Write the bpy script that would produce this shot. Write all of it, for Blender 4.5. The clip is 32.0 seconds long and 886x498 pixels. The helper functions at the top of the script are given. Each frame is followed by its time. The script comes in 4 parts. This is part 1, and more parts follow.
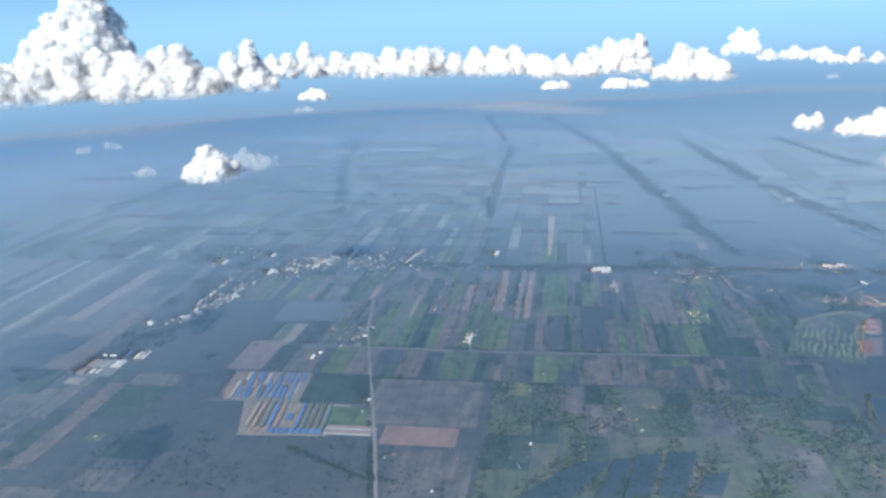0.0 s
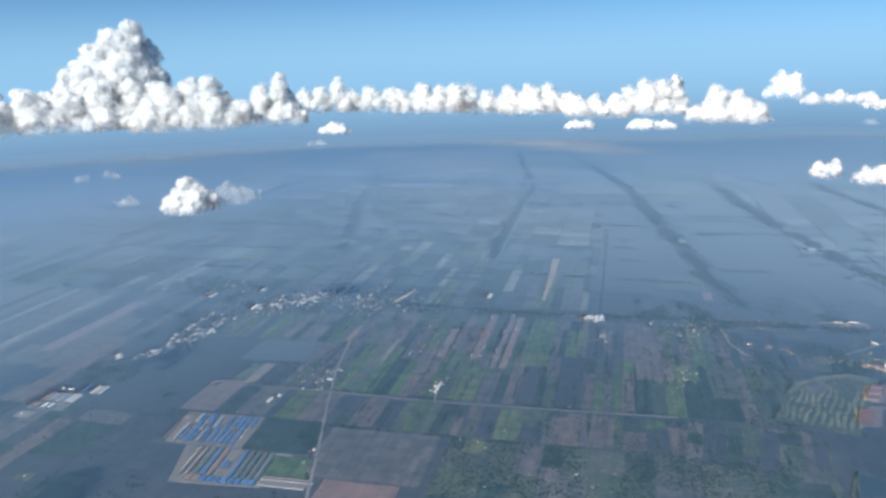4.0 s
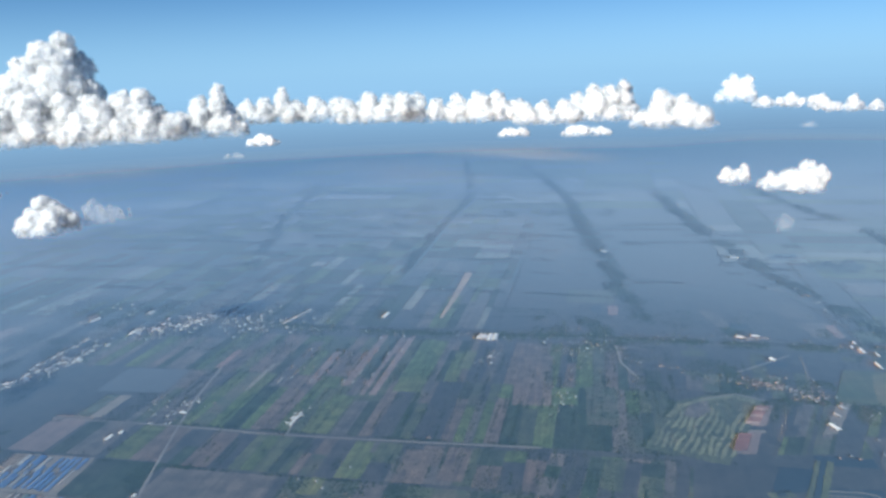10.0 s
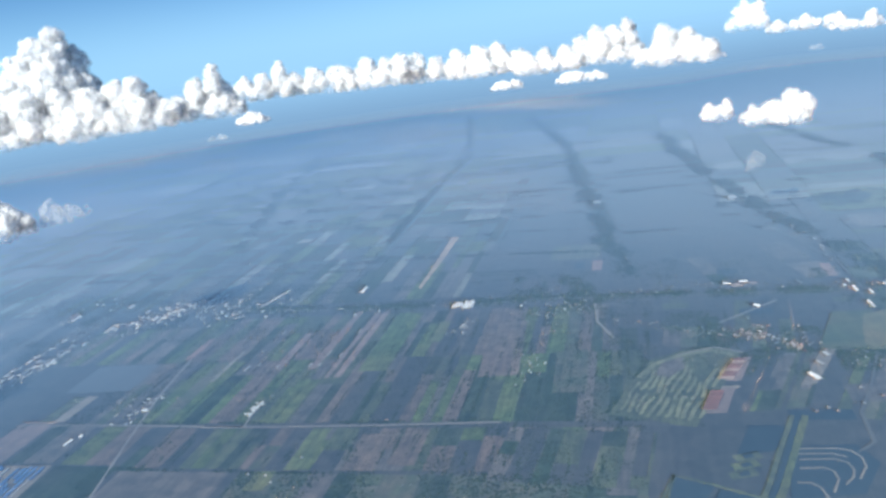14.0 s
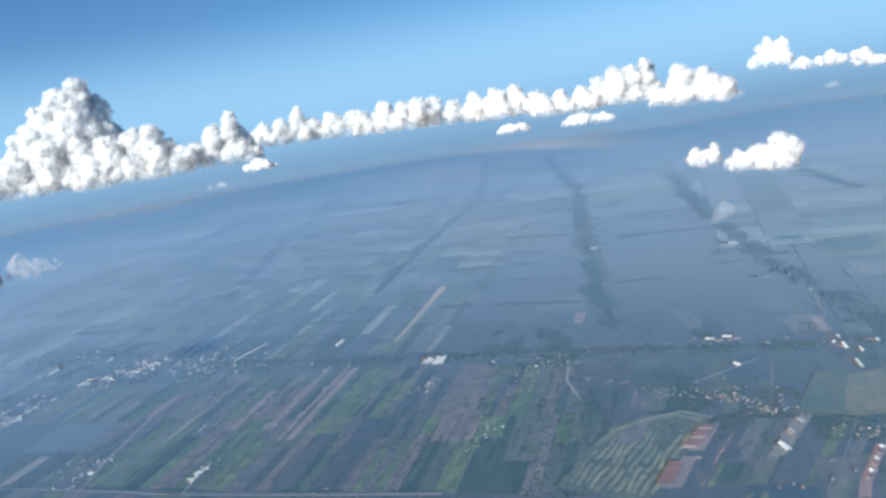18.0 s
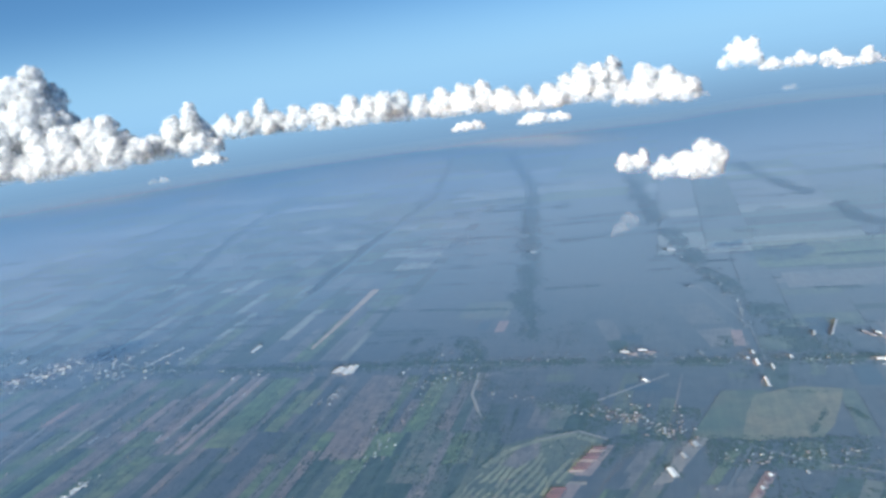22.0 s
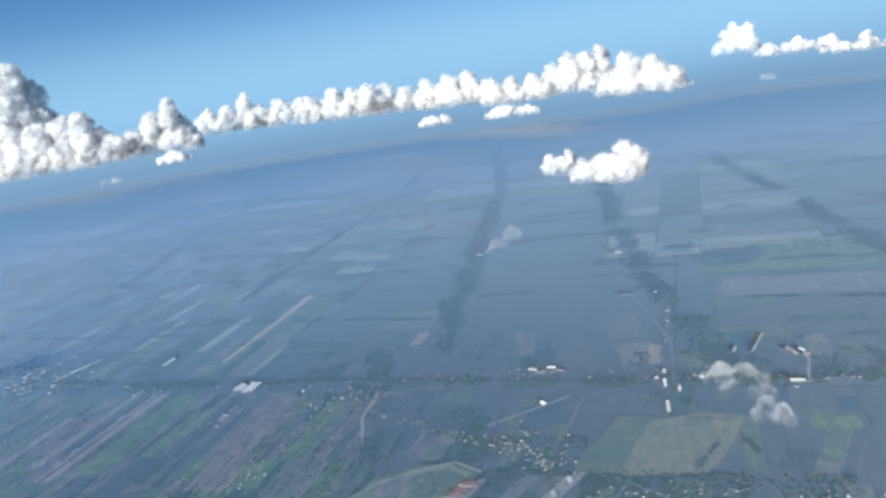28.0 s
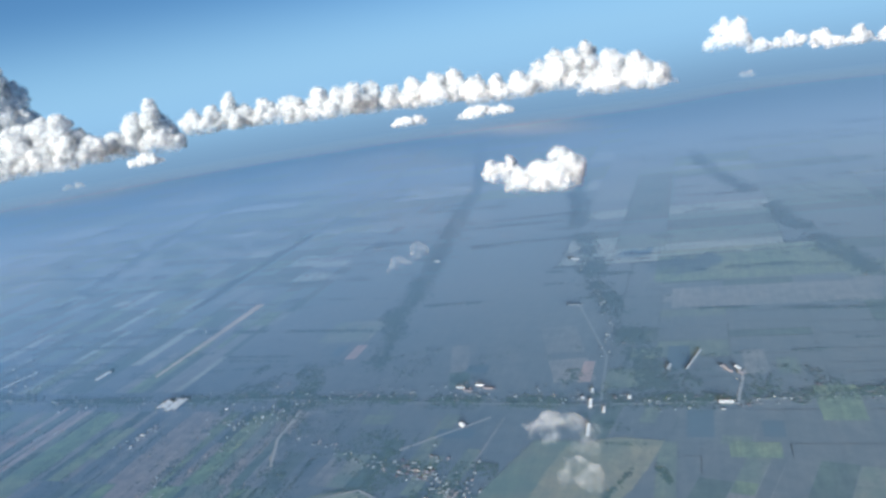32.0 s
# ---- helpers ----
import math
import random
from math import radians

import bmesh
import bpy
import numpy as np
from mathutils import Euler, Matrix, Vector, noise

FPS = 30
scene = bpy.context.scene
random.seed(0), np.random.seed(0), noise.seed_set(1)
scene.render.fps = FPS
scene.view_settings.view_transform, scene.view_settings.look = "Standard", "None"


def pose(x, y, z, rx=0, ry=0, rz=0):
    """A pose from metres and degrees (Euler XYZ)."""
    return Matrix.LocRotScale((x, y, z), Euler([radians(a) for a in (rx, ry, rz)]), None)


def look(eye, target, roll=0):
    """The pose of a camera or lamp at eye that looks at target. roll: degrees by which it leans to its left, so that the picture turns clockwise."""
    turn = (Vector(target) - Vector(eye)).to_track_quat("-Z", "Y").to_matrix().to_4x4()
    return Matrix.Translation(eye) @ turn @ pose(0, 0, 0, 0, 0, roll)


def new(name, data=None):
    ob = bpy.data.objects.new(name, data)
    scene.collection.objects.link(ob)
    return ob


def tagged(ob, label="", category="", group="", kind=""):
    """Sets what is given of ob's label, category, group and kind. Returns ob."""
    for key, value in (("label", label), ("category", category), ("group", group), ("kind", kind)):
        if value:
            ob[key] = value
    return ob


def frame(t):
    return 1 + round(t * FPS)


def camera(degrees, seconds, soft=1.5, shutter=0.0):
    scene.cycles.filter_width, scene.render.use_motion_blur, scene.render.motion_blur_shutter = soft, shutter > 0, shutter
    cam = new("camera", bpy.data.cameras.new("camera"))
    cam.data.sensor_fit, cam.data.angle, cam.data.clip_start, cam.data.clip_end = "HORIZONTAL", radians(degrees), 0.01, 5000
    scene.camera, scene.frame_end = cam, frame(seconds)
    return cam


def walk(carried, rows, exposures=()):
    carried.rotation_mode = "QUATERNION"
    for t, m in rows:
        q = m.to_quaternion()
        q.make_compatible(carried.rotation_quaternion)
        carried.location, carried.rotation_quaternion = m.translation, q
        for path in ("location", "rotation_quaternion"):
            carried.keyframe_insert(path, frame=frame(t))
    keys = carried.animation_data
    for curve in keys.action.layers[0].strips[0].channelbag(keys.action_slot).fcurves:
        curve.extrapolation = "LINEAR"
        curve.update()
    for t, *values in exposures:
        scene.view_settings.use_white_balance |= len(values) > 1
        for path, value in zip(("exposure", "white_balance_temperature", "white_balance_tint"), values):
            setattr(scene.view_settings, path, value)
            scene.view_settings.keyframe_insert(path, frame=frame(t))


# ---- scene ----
# The land is modelled at about one fifteenth of life size, so that the whole view to the horizon fits in the lens's reach.
cam = camera(59.47, 32.0, soft=2.9)


def aim(x, y, z, yaw, pitch, roll):
    a, b = radians(yaw), radians(pitch)
    way = Vector((-math.sin(a) * math.cos(b), math.cos(a) * math.cos(b), math.sin(b)))
    eye = Vector((x, y, z))
    return look(eye, eye + way * 100, roll)


# seconds, place, yaw, pitch, roll
PATH = [
    (0, 0.0, 0.0, 150.0, -26.52, -16.36, -2.19),
    (0.5, 5.1, 0.0, 149.7, -23.48, -10.64, -5.14),
    (1, 10.2, 0.0, 149.5, -20.82, -12.87, -6.21),
    (1.5, 15.3, 0.0, 149.2, -20.97, -10.17, -4.39),
    (2, 20.4, 0.0, 149.0, -23.14, -13.54, -1.33),
    (2.5, 25.5, 0.0, 148.7, -24.84, -14.09, 0.96),
    (3, 30.6, 0.0, 148.5, -23.89, -13.52, 0.67),
    (3.5, 35.7, 0.0, 148.2, -23.28, -13.56, -0.35),
    (5.5, 56.1, 0.0, 147.2, -22.47, -12.98, -2.25),
    (6, 61.2, 0.0, 147.0, -22.36, -12.60, -2.35),
    (6.5, 66.2, 0.1, 146.7, -22.26, -12.78, -2.80),
    (7, 71.3, 0.1, 146.5, -22.23, -13.02, -3.02),
    (7.5, 76.4, 0.1, 146.3, -21.87, -12.65, -3.38),
    (8, 81.5, 0.1, 146.0, -21.54, -12.41, -3.52),
    (8.5, 86.5, 0.1, 145.8, -21.36, -12.14, -4.07),
    (9, 91.6, 0.2, 145.5, -21.70, -12.12, -3.70),
    (9.5, 96.6, 0.2, 145.3, -22.99, -13.14, -2.29),
    (10, 101.7, 0.2, 145.1, -24.10, -13.08, -2.03),
    (10.5, 106.8, 0.2, 144.8, -24.03, -13.98, -1.97),
    (11, 111.8, 0.3, 144.6, -23.95, -16.08, -1.70),
    (11.5, 116.9, 0.3, 144.3, -24.37, -17.38, -1.65),
    (12, 121.9, 0.4, 144.1, -24.24, -17.37, -1.71),
    (12.5, 126.9, 0.4, 143.9, -24.23, -17.52, -1.61),
    (13, 132.0, 0.4, 143.7, -23.95, -17.44, -1.84),
    (13.5, 137.0, 0.5, 143.4, -21.64, -14.74, -4.95),
    (14, 142.1, 0.6, 143.2, -21.04, -15.89, -7.82),
    (14.5, 147.1, 0.6, 143.0, -19.56, -14.61, -9.27),
    (15, 152.1, 0.7, 142.7, -18.02, -13.32, -9.40),
    (15.5, 157.1, 0.8, 142.5, -19.91, -13.09, -7.23),
    (17.5, 177.2, 1.1, 141.6, -18.18, -12.56, -8.92),
    (18, 182.2, 1.2, 141.4, -18.37, -12.64, -8.79),
    (18.5, 187.2, 1.3, 141.2, -18.29, -12.47, -8.93),
    (19, 192.2, 1.4, 140.9, -19.27, -12.86, -7.92),
    (19.5, 197.2, 1.5, 140.7, -19.67, -13.01, -7.51),
    (20, 202.2, 1.6, 140.5, -19.56, -13.12, -7.80),
    (20.5, 207.2, 1.7, 140.3, -19.35, -13.50, -7.79),
    (21, 212.2, 1.9, 140.1, -19.27, -13.40, -7.79),
    (21.5, 217.2, 2.0, 139.9, -19.38, -13.56, -7.79),
    (22, 222.2, 2.2, 139.7, -19.18, -13.30, -7.82),
    (22.5, 227.2, 2.3, 139.4, -18.96, -13.33, -8.08),
    (23, 232.2, 2.5, 139.2, -18.49, -13.24, -8.21),
    (23.5, 237.1, 2.6, 139.0, -18.44, -13.37, -8.25),
    (24, 242.1, 2.8, 138.8, -18.26, -13.67, -8.39),
    (24.5, 247.1, 3.0, 138.6, -18.16, -13.71, -8.44),
    (25, 252.1, 3.1, 138.4, -18.06, -13.68, -8.44),
    (25.5, 257.0, 3.3, 138.2, -18.05, -13.78, -8.51),
    (27.5, 276.9, 4.2, 137.4, -17.54, -13.96, -8.56),
    (28, 281.8, 4.4, 137.2, -17.42, -13.94, -8.63),
    (28.5, 286.8, 4.7, 137.0, -17.58, -14.37, -8.30),
    (29, 291.7, 4.9, 136.8, -17.47, -14.61, -8.52),
    (29.5, 296.6, 5.2, 136.6, -17.38, -14.57, -8.49),
    (30, 301.6, 5.4, 136.4, -17.36, -14.31, -8.47),
    (30.5, 306.5, 5.7, 136.2, -17.07, -13.91, -8.63),
    (31, 311.5, 6.0, 136.0, -16.94, -13.91, -8.68),
    (31.5, 316.4, 6.3, 135.8, -16.79, -14.14, -8.97),
    (32, 321.3, 6.6, 135.6, -16.56, -14.16, -9.09),
]
walk(cam, [(r[0], aim(*r[1:])) for r in PATH], exposures=[(t, e + 0.37, 5900, 3) for t, e in ((0, 0.3), (0.5, 0.02), (2, 0.05), (6, 0.0), (9.5, 0.0), (11.5, 0.27), (13, 0.27), (14, 0.28), (15, 0.28), (17.5, 0.12), (20, 0.12), (25, 0.06), (28.5, 0.03), (32, 0.0))])

# ---- light ----
SUN = Vector((-100, -48, 76)).normalized()
world = bpy.data.worlds.new("sky")
scene.world = world
world.use_nodes = True
wn, wl = world.node_tree.nodes, world.node_tree.links
wn.clear()
w_out, w_bg, w_sky = wn.new("ShaderNodeOutputWorld"), wn.new("ShaderNodeBackground"), wn.new("ShaderNodeTexSky")
w_sky.sky_type = "NISHITA"
w_sky.sun_disc = False
w_sky.sun_elevation = math.asin(SUN.z)
w_sky.sun_rotation = math.atan2(SUN.x, SUN.y) % (2 * math.pi)
w_sky.altitude = 800
w_sky.air_density, w_sky.dust_density, w_sky.ozone_density = 0.8, 0.0, 1.6
w_co, w_sep, w_max, w_com = (wn.new("ShaderNodeTexCoord"), wn.new("ShaderNodeSeparateXYZ"), wn.new("ShaderNodeMath"), wn.new("ShaderNodeCombineXYZ"))
w_max.operation = "MAXIMUM"
w_max.inputs[1].default_value = 0.0
wl.new(w_co.outputs["Generated"], w_sep.inputs[0])
wl.new(w_sep.outputs["X"], w_com.inputs["X"])
wl.new(w_sep.outputs["Y"], w_com.inputs["Y"])
wl.new(w_sep.outputs["Z"], w_max.inputs[0])
w_add = wn.new("ShaderNodeMath")
w_add.operation = "ADD"
w_add.inputs[1].default_value = 0.075
wl.new(w_max.outputs[0], w_add.inputs[0])
wl.new(w_add.outputs[0], w_com.inputs["Z"])
wl.new(w_com.outputs[0], w_sky.inputs[0])
w_bg.inputs["Strength"].default_value = 0.081
w_hue = wn.new("ShaderNodeHueSaturation")
w_hue.inputs["Saturation"].default_value = 1.22
wl.new(w_sky.outputs[0], w_hue.inputs["Color"])
wl.new(w_hue.outputs[0], w_bg.inputs["Color"])
wl.new(w_bg.outputs[0], w_out.inputs["Surface"])

sun = new("sun", bpy.data.lights.new("sun", "SUN"))
sun.data.energy, sun.data.angle, sun.data.color = 4.4, radians(0.5), (1.0, 0.92, 0.80)
sun.matrix_world = look(SUN * 900, (0, 0, 0))
scene.cycles.transparent_max_bounces = 48

# ---- materials ----
GRID = -36.0  # the field grid: x of the grid along the cross roads, y along the long parcels
GA = radians(54)
MIST = 0.31   # how soon the imitated haze thickens as the view gets lower
NEAR_HAZE = (1.28, 0.97, 0.77)       # haze tint put into the gloss, seen from above
MID_HAZE = (1.72, 1.31, 1.13)   # at a lower angle
FAR_HAZE = (1.20, 1.02, 0.91)    # towards the horizon
LEAN, FAR_LEAN = 1.80, 6.8        # tilt of the haze gloss normals towards open sky, near and far


def nodes_of(name):
    m = bpy.data.materials.new(name)
    m.use_nodes = True
    n, l = m.node_tree.nodes, m.node_tree.links
    n.clear()
    return m, n, l, n.new("ShaderNodeOutputMaterial")


def maths(n, l, op, a, b=None):
    k = n.new("ShaderNodeMath")
    k.operation = op
    for i, s in enumerate((a, b)):
        if s is None:
            continue
        if isinstance(s, (int, float)):
            k.inputs[i].default_value = s
        else:
            l.new(s, k.inputs[i])
    return k.outputs[0]


def noise_of(n, l, vec, scale, detail=4.0, rough=0.55):
    k = n.new("ShaderNodeTexNoise")
    k.inputs["Scale"].default_value, k.inputs["Detail"].default_value, k.inputs["Roughness"].default_value = scale, detail, rough
    l.new(vec, k.inputs["Vector"])
    return k.outputs["Fac"]


def mixed(n, l, fac, a, b):
    k = n.new("ShaderNodeMix")
    k.data_type = "RGBA"
    if isinstance(fac, (int, float)):
        k.inputs["Factor"].default_value = fac
    else:
        l.new(fac, k.inputs["Factor"])
    for s, i in ((a, 6), (b, 7)):
        if isinstance(s, tuple):
            k.inputs[i].default_value = (*s, 1)
        else:
            l.new(s, k.inputs[i])
    return k.outputs[2]


def ramp(n, l, value, lo, hi):
    k = n.new("ShaderNodeMapRange")
    k.interpolation_type = "SMOOTHSTEP"
    k.inputs["From Min"].default_value, k.inputs["From Max"].default_value = lo, hi
    l.new(value, k.inputs["Value"])
    return k.outputs[0]


def land(name, one, two, three=None, streak=0.5, coarse=0.02, vary=0.3, hazing=1.0):
    """Land or a roof on it: two tones in patches, furrows along the grid, a third tone in spots; a tinted gloss stands
    in for haze, thicker at low angles, scaled by the last argument.
    """
    m, n, l, out = nodes_of(name)
    geo, info = n.new("ShaderNodeNewGeometry"), n.new("ShaderNodeObjectInfo")
    turn = n.new("ShaderNodeMapping")
    turn.inputs["Rotation"].default_value = (0, 0, radians(-GRID))
    l.new(geo.outputs["Position"], turn.inputs["Vector"])
    long = n.new("ShaderNodeMapping")
    long.inputs["Scale"].default_value = (0.45, 0.03, 0.3)
    l.new(turn.outputs[0], long.inputs["Vector"])
    patches = ramp(n, l, noise_of(n, l, turn.outputs[0], coarse, 5.0, 0.6), 0.36, 0.64)
    furrow = ramp(n, l, noise_of(n, l, long.outputs[0], 1.0, 4.0, 0.65), 0.3, 0.7)
    fine = noise_of(n, l, turn.outputs[0], 0.5, 4.0, 0.7)
    col = mixed(n, l, patches, one, two)
    dark = n.new("ShaderNodeMix")
    dark.data_type, dark.blend_type = "RGBA", "MULTIPLY"
    dark.inputs["Factor"].default_value = streak
    l.new(col, dark.inputs[6])
    grey = mixed(n, l, furrow, (0.45, 0.47, 0.5), (1.5, 1.46, 1.4))
    l.new(grey, dark.inputs[7])
    col = dark.outputs[2]
    if three:
        col = mixed(n, l, ramp(n, l, fine, 0.54, 0.68), col, three)
    spots = noise_of(n, l, turn.outputs[0], 0.16, 5.0, 0.72)
    mottle = n.new("ShaderNodeMix")
    mottle.data_type, mottle.blend_type = "RGBA", "MULTIPLY"
    mottle.inputs["Factor"].default_value = min(1.0, streak * 1.6)
    l.new(col, mottle.inputs[6])
    l.new(mixed(n, l, ramp(n, l, spots, 0.34, 0.66), (0.55, 0.58, 0.56), (1.4, 1.34, 1.3)), mottle.inputs[7])
    col = mottle.outputs[2]
    hsv = n.new("ShaderNodeHueSaturation")
    l.new(col, hsv.inputs["Color"])
    l.new(maths(n, l, "ADD", maths(n, l, "MULTIPLY", info.outputs["Random"], vary), 1 - vary / 2), hsv.inputs["Value"])
    base = n.new("ShaderNodeBsdfPrincipled")
    base.inputs["Roughness"].default_value = 0.9
    base.inputs["Specular IOR Level"].default_value = 0.1
    l.new(hsv.outputs[0], base.inputs["Base Color"])
    bump = n.new("ShaderNodeBump")
    bump.inputs["Strength"].default_value, bump.inputs["Distance"].default_value = 0.3, 0.2
    l.new(fine, bump.inputs["Height"])
    l.new(bump.outputs[0], base.inputs["Normal"])
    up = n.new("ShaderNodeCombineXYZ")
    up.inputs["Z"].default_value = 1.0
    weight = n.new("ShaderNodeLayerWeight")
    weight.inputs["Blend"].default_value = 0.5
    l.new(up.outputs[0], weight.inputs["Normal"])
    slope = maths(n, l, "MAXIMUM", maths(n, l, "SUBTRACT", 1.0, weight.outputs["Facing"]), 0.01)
    haze_cover = maths(n, l, "SUBTRACT", 1.0, maths(n, l, "POWER", math.e, maths(n, l, "DIVIDE", -MIST * hazing, slope)))
    # stand-in for haze: tinted sky gloss laid over the surface at low angles
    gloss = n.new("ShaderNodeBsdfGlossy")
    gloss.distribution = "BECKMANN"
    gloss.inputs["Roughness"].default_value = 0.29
    tint = mixed(n, l, ramp(n, l, slope, 0.12, 0.44), MID_HAZE, NEAR_HAZE)
    l.new(mixed(n, l, ramp(n, l, slope, 0.09, 0.16), FAR_HAZE, tint), gloss.inputs["Color"])
    # gloss normals lean back towards the flight path, steeper with distance
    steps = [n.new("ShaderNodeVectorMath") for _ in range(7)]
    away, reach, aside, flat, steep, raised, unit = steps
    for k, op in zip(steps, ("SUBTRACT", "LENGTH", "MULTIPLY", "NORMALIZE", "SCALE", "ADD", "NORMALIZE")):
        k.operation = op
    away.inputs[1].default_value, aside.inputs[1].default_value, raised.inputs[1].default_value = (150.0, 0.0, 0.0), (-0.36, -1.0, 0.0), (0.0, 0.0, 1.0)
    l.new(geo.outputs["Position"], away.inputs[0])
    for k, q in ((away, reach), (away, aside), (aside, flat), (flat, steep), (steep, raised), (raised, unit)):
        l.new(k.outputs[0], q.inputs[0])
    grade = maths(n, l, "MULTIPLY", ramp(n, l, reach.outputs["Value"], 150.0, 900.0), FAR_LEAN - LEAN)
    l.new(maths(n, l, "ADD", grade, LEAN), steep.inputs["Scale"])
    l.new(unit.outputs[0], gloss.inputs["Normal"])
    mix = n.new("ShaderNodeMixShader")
    l.new(haze_cover, mix.inputs[0])
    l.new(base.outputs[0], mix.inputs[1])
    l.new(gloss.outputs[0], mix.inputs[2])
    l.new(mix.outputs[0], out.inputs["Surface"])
    return m


def vapour(name, fade, thin=1.0, grain=0.10, torn=False, deep=0.0):
    """Cloud: white droplets that scatter light within, frayed towards the base. deep: how far the light wanders inside the body."""
    m, n, l, out = nodes_of(name)
    geo, co = n.new("ShaderNodeNewGeometry"), n.new("ShaderNodeTexCoord")
    sep = n.new("ShaderNodeSeparateXYZ")
    l.new(co.outputs["Object"], sep.inputs[0])
    fluff = noise_of(n, l, geo.outputs["Position"], grain, 6.0, 0.6)
    white = (0.92, 0.92, 0.93, 1)
    if deep:
        bulk = n.new("ShaderNodeBsdfPrincipled")
        bulk.subsurface_method = "RANDOM_WALK"
        bulk.inputs["Base Color"].default_value = white
        bulk.inputs["Subsurface Weight"].default_value, bulk.inputs["Subsurface Scale"].default_value = 1.0, deep
        bulk.inputs["Subsurface Radius"].default_value = (1.0, 1.0, 1.0)
        bulk.inputs["Roughness"].default_value, bulk.inputs["Specular IOR Level"].default_value = 1.0, 0.0
        lit = bulk.outputs[0]
    else:
        dif, tra, mix = n.new("ShaderNodeBsdfDiffuse"), n.new("ShaderNodeBsdfTranslucent"), n.new("ShaderNodeMixShader")
        dif.inputs["Color"].default_value = tra.inputs["Color"].default_value = white
        bent, unit = n.new("ShaderNodeVectorMath"), n.new("ShaderNodeVectorMath")
        bent.inputs[1].default_value = (-1.4, -0.7, 1.5)
        unit.operation = "NORMALIZE"
        l.new(geo.outputs["Normal"], bent.inputs[0])
        l.new(bent.outputs[0], unit.inputs[0])
        l.new(unit.outputs[0], dif.inputs["Normal"])
        mix.inputs[0].default_value = 0.42
        l.new(dif.outputs[0], mix.inputs[1])
        l.new(tra.outputs[0], mix.inputs[2])
        lit = mix.outputs[0]
    clear, whole = n.new("ShaderNodeBsdfTransparent"), n.new("ShaderNodeMixShader")
    frayed = maths(n, l, "ADD", sep.outputs["Z"], maths(n, l, "MULTIPLY", maths(n, l, "SUBTRACT", fluff, 0.5), fade * 1.6))
    body = maths(n, l, "MULTIPLY", ramp(n, l, frayed, -fade * 0.2, fade * 0.8), thin)
    if torn:
        body = maths(n, l, "MULTIPLY", body, ramp(n, l, fluff, 0.36, 0.66))
    l.new(body, whole.inputs[0])
    l.new(clear.outputs[0], whole.inputs[1])
    l.new(lit, whole.inputs[2])
    l.new(whole.outputs[0], out.inputs["Surface"])
    return m


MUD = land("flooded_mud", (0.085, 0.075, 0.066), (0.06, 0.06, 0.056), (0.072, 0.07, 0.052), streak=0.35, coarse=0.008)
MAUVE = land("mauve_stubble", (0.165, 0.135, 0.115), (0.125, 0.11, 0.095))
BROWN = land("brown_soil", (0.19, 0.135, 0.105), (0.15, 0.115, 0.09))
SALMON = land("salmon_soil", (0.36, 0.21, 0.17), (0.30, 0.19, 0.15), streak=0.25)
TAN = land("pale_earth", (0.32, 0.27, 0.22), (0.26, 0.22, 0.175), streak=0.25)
GREEN = land("green_paddy", (0.10, 0.145, 0.05), (0.13, 0.15, 0.06), hazing=0.88)
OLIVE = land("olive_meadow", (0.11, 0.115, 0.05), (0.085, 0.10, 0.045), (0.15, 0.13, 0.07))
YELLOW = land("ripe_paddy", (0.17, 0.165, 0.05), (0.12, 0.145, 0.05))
DARK = land("dark_grass", (0.05, 0.075, 0.045), (0.06, 0.07, 0.055), hazing=0.84)
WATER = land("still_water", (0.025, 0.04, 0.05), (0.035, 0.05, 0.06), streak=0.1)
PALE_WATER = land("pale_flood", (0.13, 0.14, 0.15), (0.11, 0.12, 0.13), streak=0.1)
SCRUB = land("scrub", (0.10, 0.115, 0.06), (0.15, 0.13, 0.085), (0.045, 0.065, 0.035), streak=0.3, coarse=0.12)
LEAVES = land("tree_leaves", (0.022, 0.042, 0.016), (0.04, 0.065, 0.025), streak=0.2, coarse=0.2, vary=0.4, hazing=0.84)
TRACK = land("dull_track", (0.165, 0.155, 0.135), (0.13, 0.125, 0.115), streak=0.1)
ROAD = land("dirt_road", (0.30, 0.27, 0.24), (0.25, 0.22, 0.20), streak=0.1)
WHITE_ROOF = land("white_metal_roof", (0.80, 0.80, 0.79), (0.68, 0.68, 0.68), streak=0.15, coarse=0.5, vary=0.3, hazing=0.46)
PALE_ROOF = land("dull_pale_roof", (0.55, 0.54, 0.52), (0.44, 0.43, 0.42), streak=0.15, coarse=0.5, hazing=0.85)
GREY_ROOF = land("grey_metal_roof", (0.38, 0.39, 0.40), (0.31, 0.32, 0.33), streak=0.15, coarse=0.5, hazing=0.85)
BLUE_ROOF = land("blue_metal_roof", (0.10, 0.20, 0.44), (0.15, 0.25, 0.43), streak=0.15, coarse=0.4, hazing=0.75)
TEAL_ROOF = land("grey_green_roof", (0.165, 0.225, 0.225), (0.135, 0.188, 0.195), streak=0.15, coarse=0.4, hazing=0.75)
RED_ROOF = land("red_tile_roof", (0.23, 0.10, 0.09), (0.19, 0.095, 0.085), streak=0.15, coarse=0.4, hazing=0.8)
PINK_ROOF = land("faded_pink_roof", (0.42, 0.30, 0.26), (0.36, 0.27, 0.24), streak=0.15, coarse=0.4, hazing=0.8)
DULL_ROOF = land("weathered_brown_roof", (0.238, 0.189, 0.168), (0.189, 0.154, 0.140), streak=0.2, coarse=0.4, hazing=0.8)
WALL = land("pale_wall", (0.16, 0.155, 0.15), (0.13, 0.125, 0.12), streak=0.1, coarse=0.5)
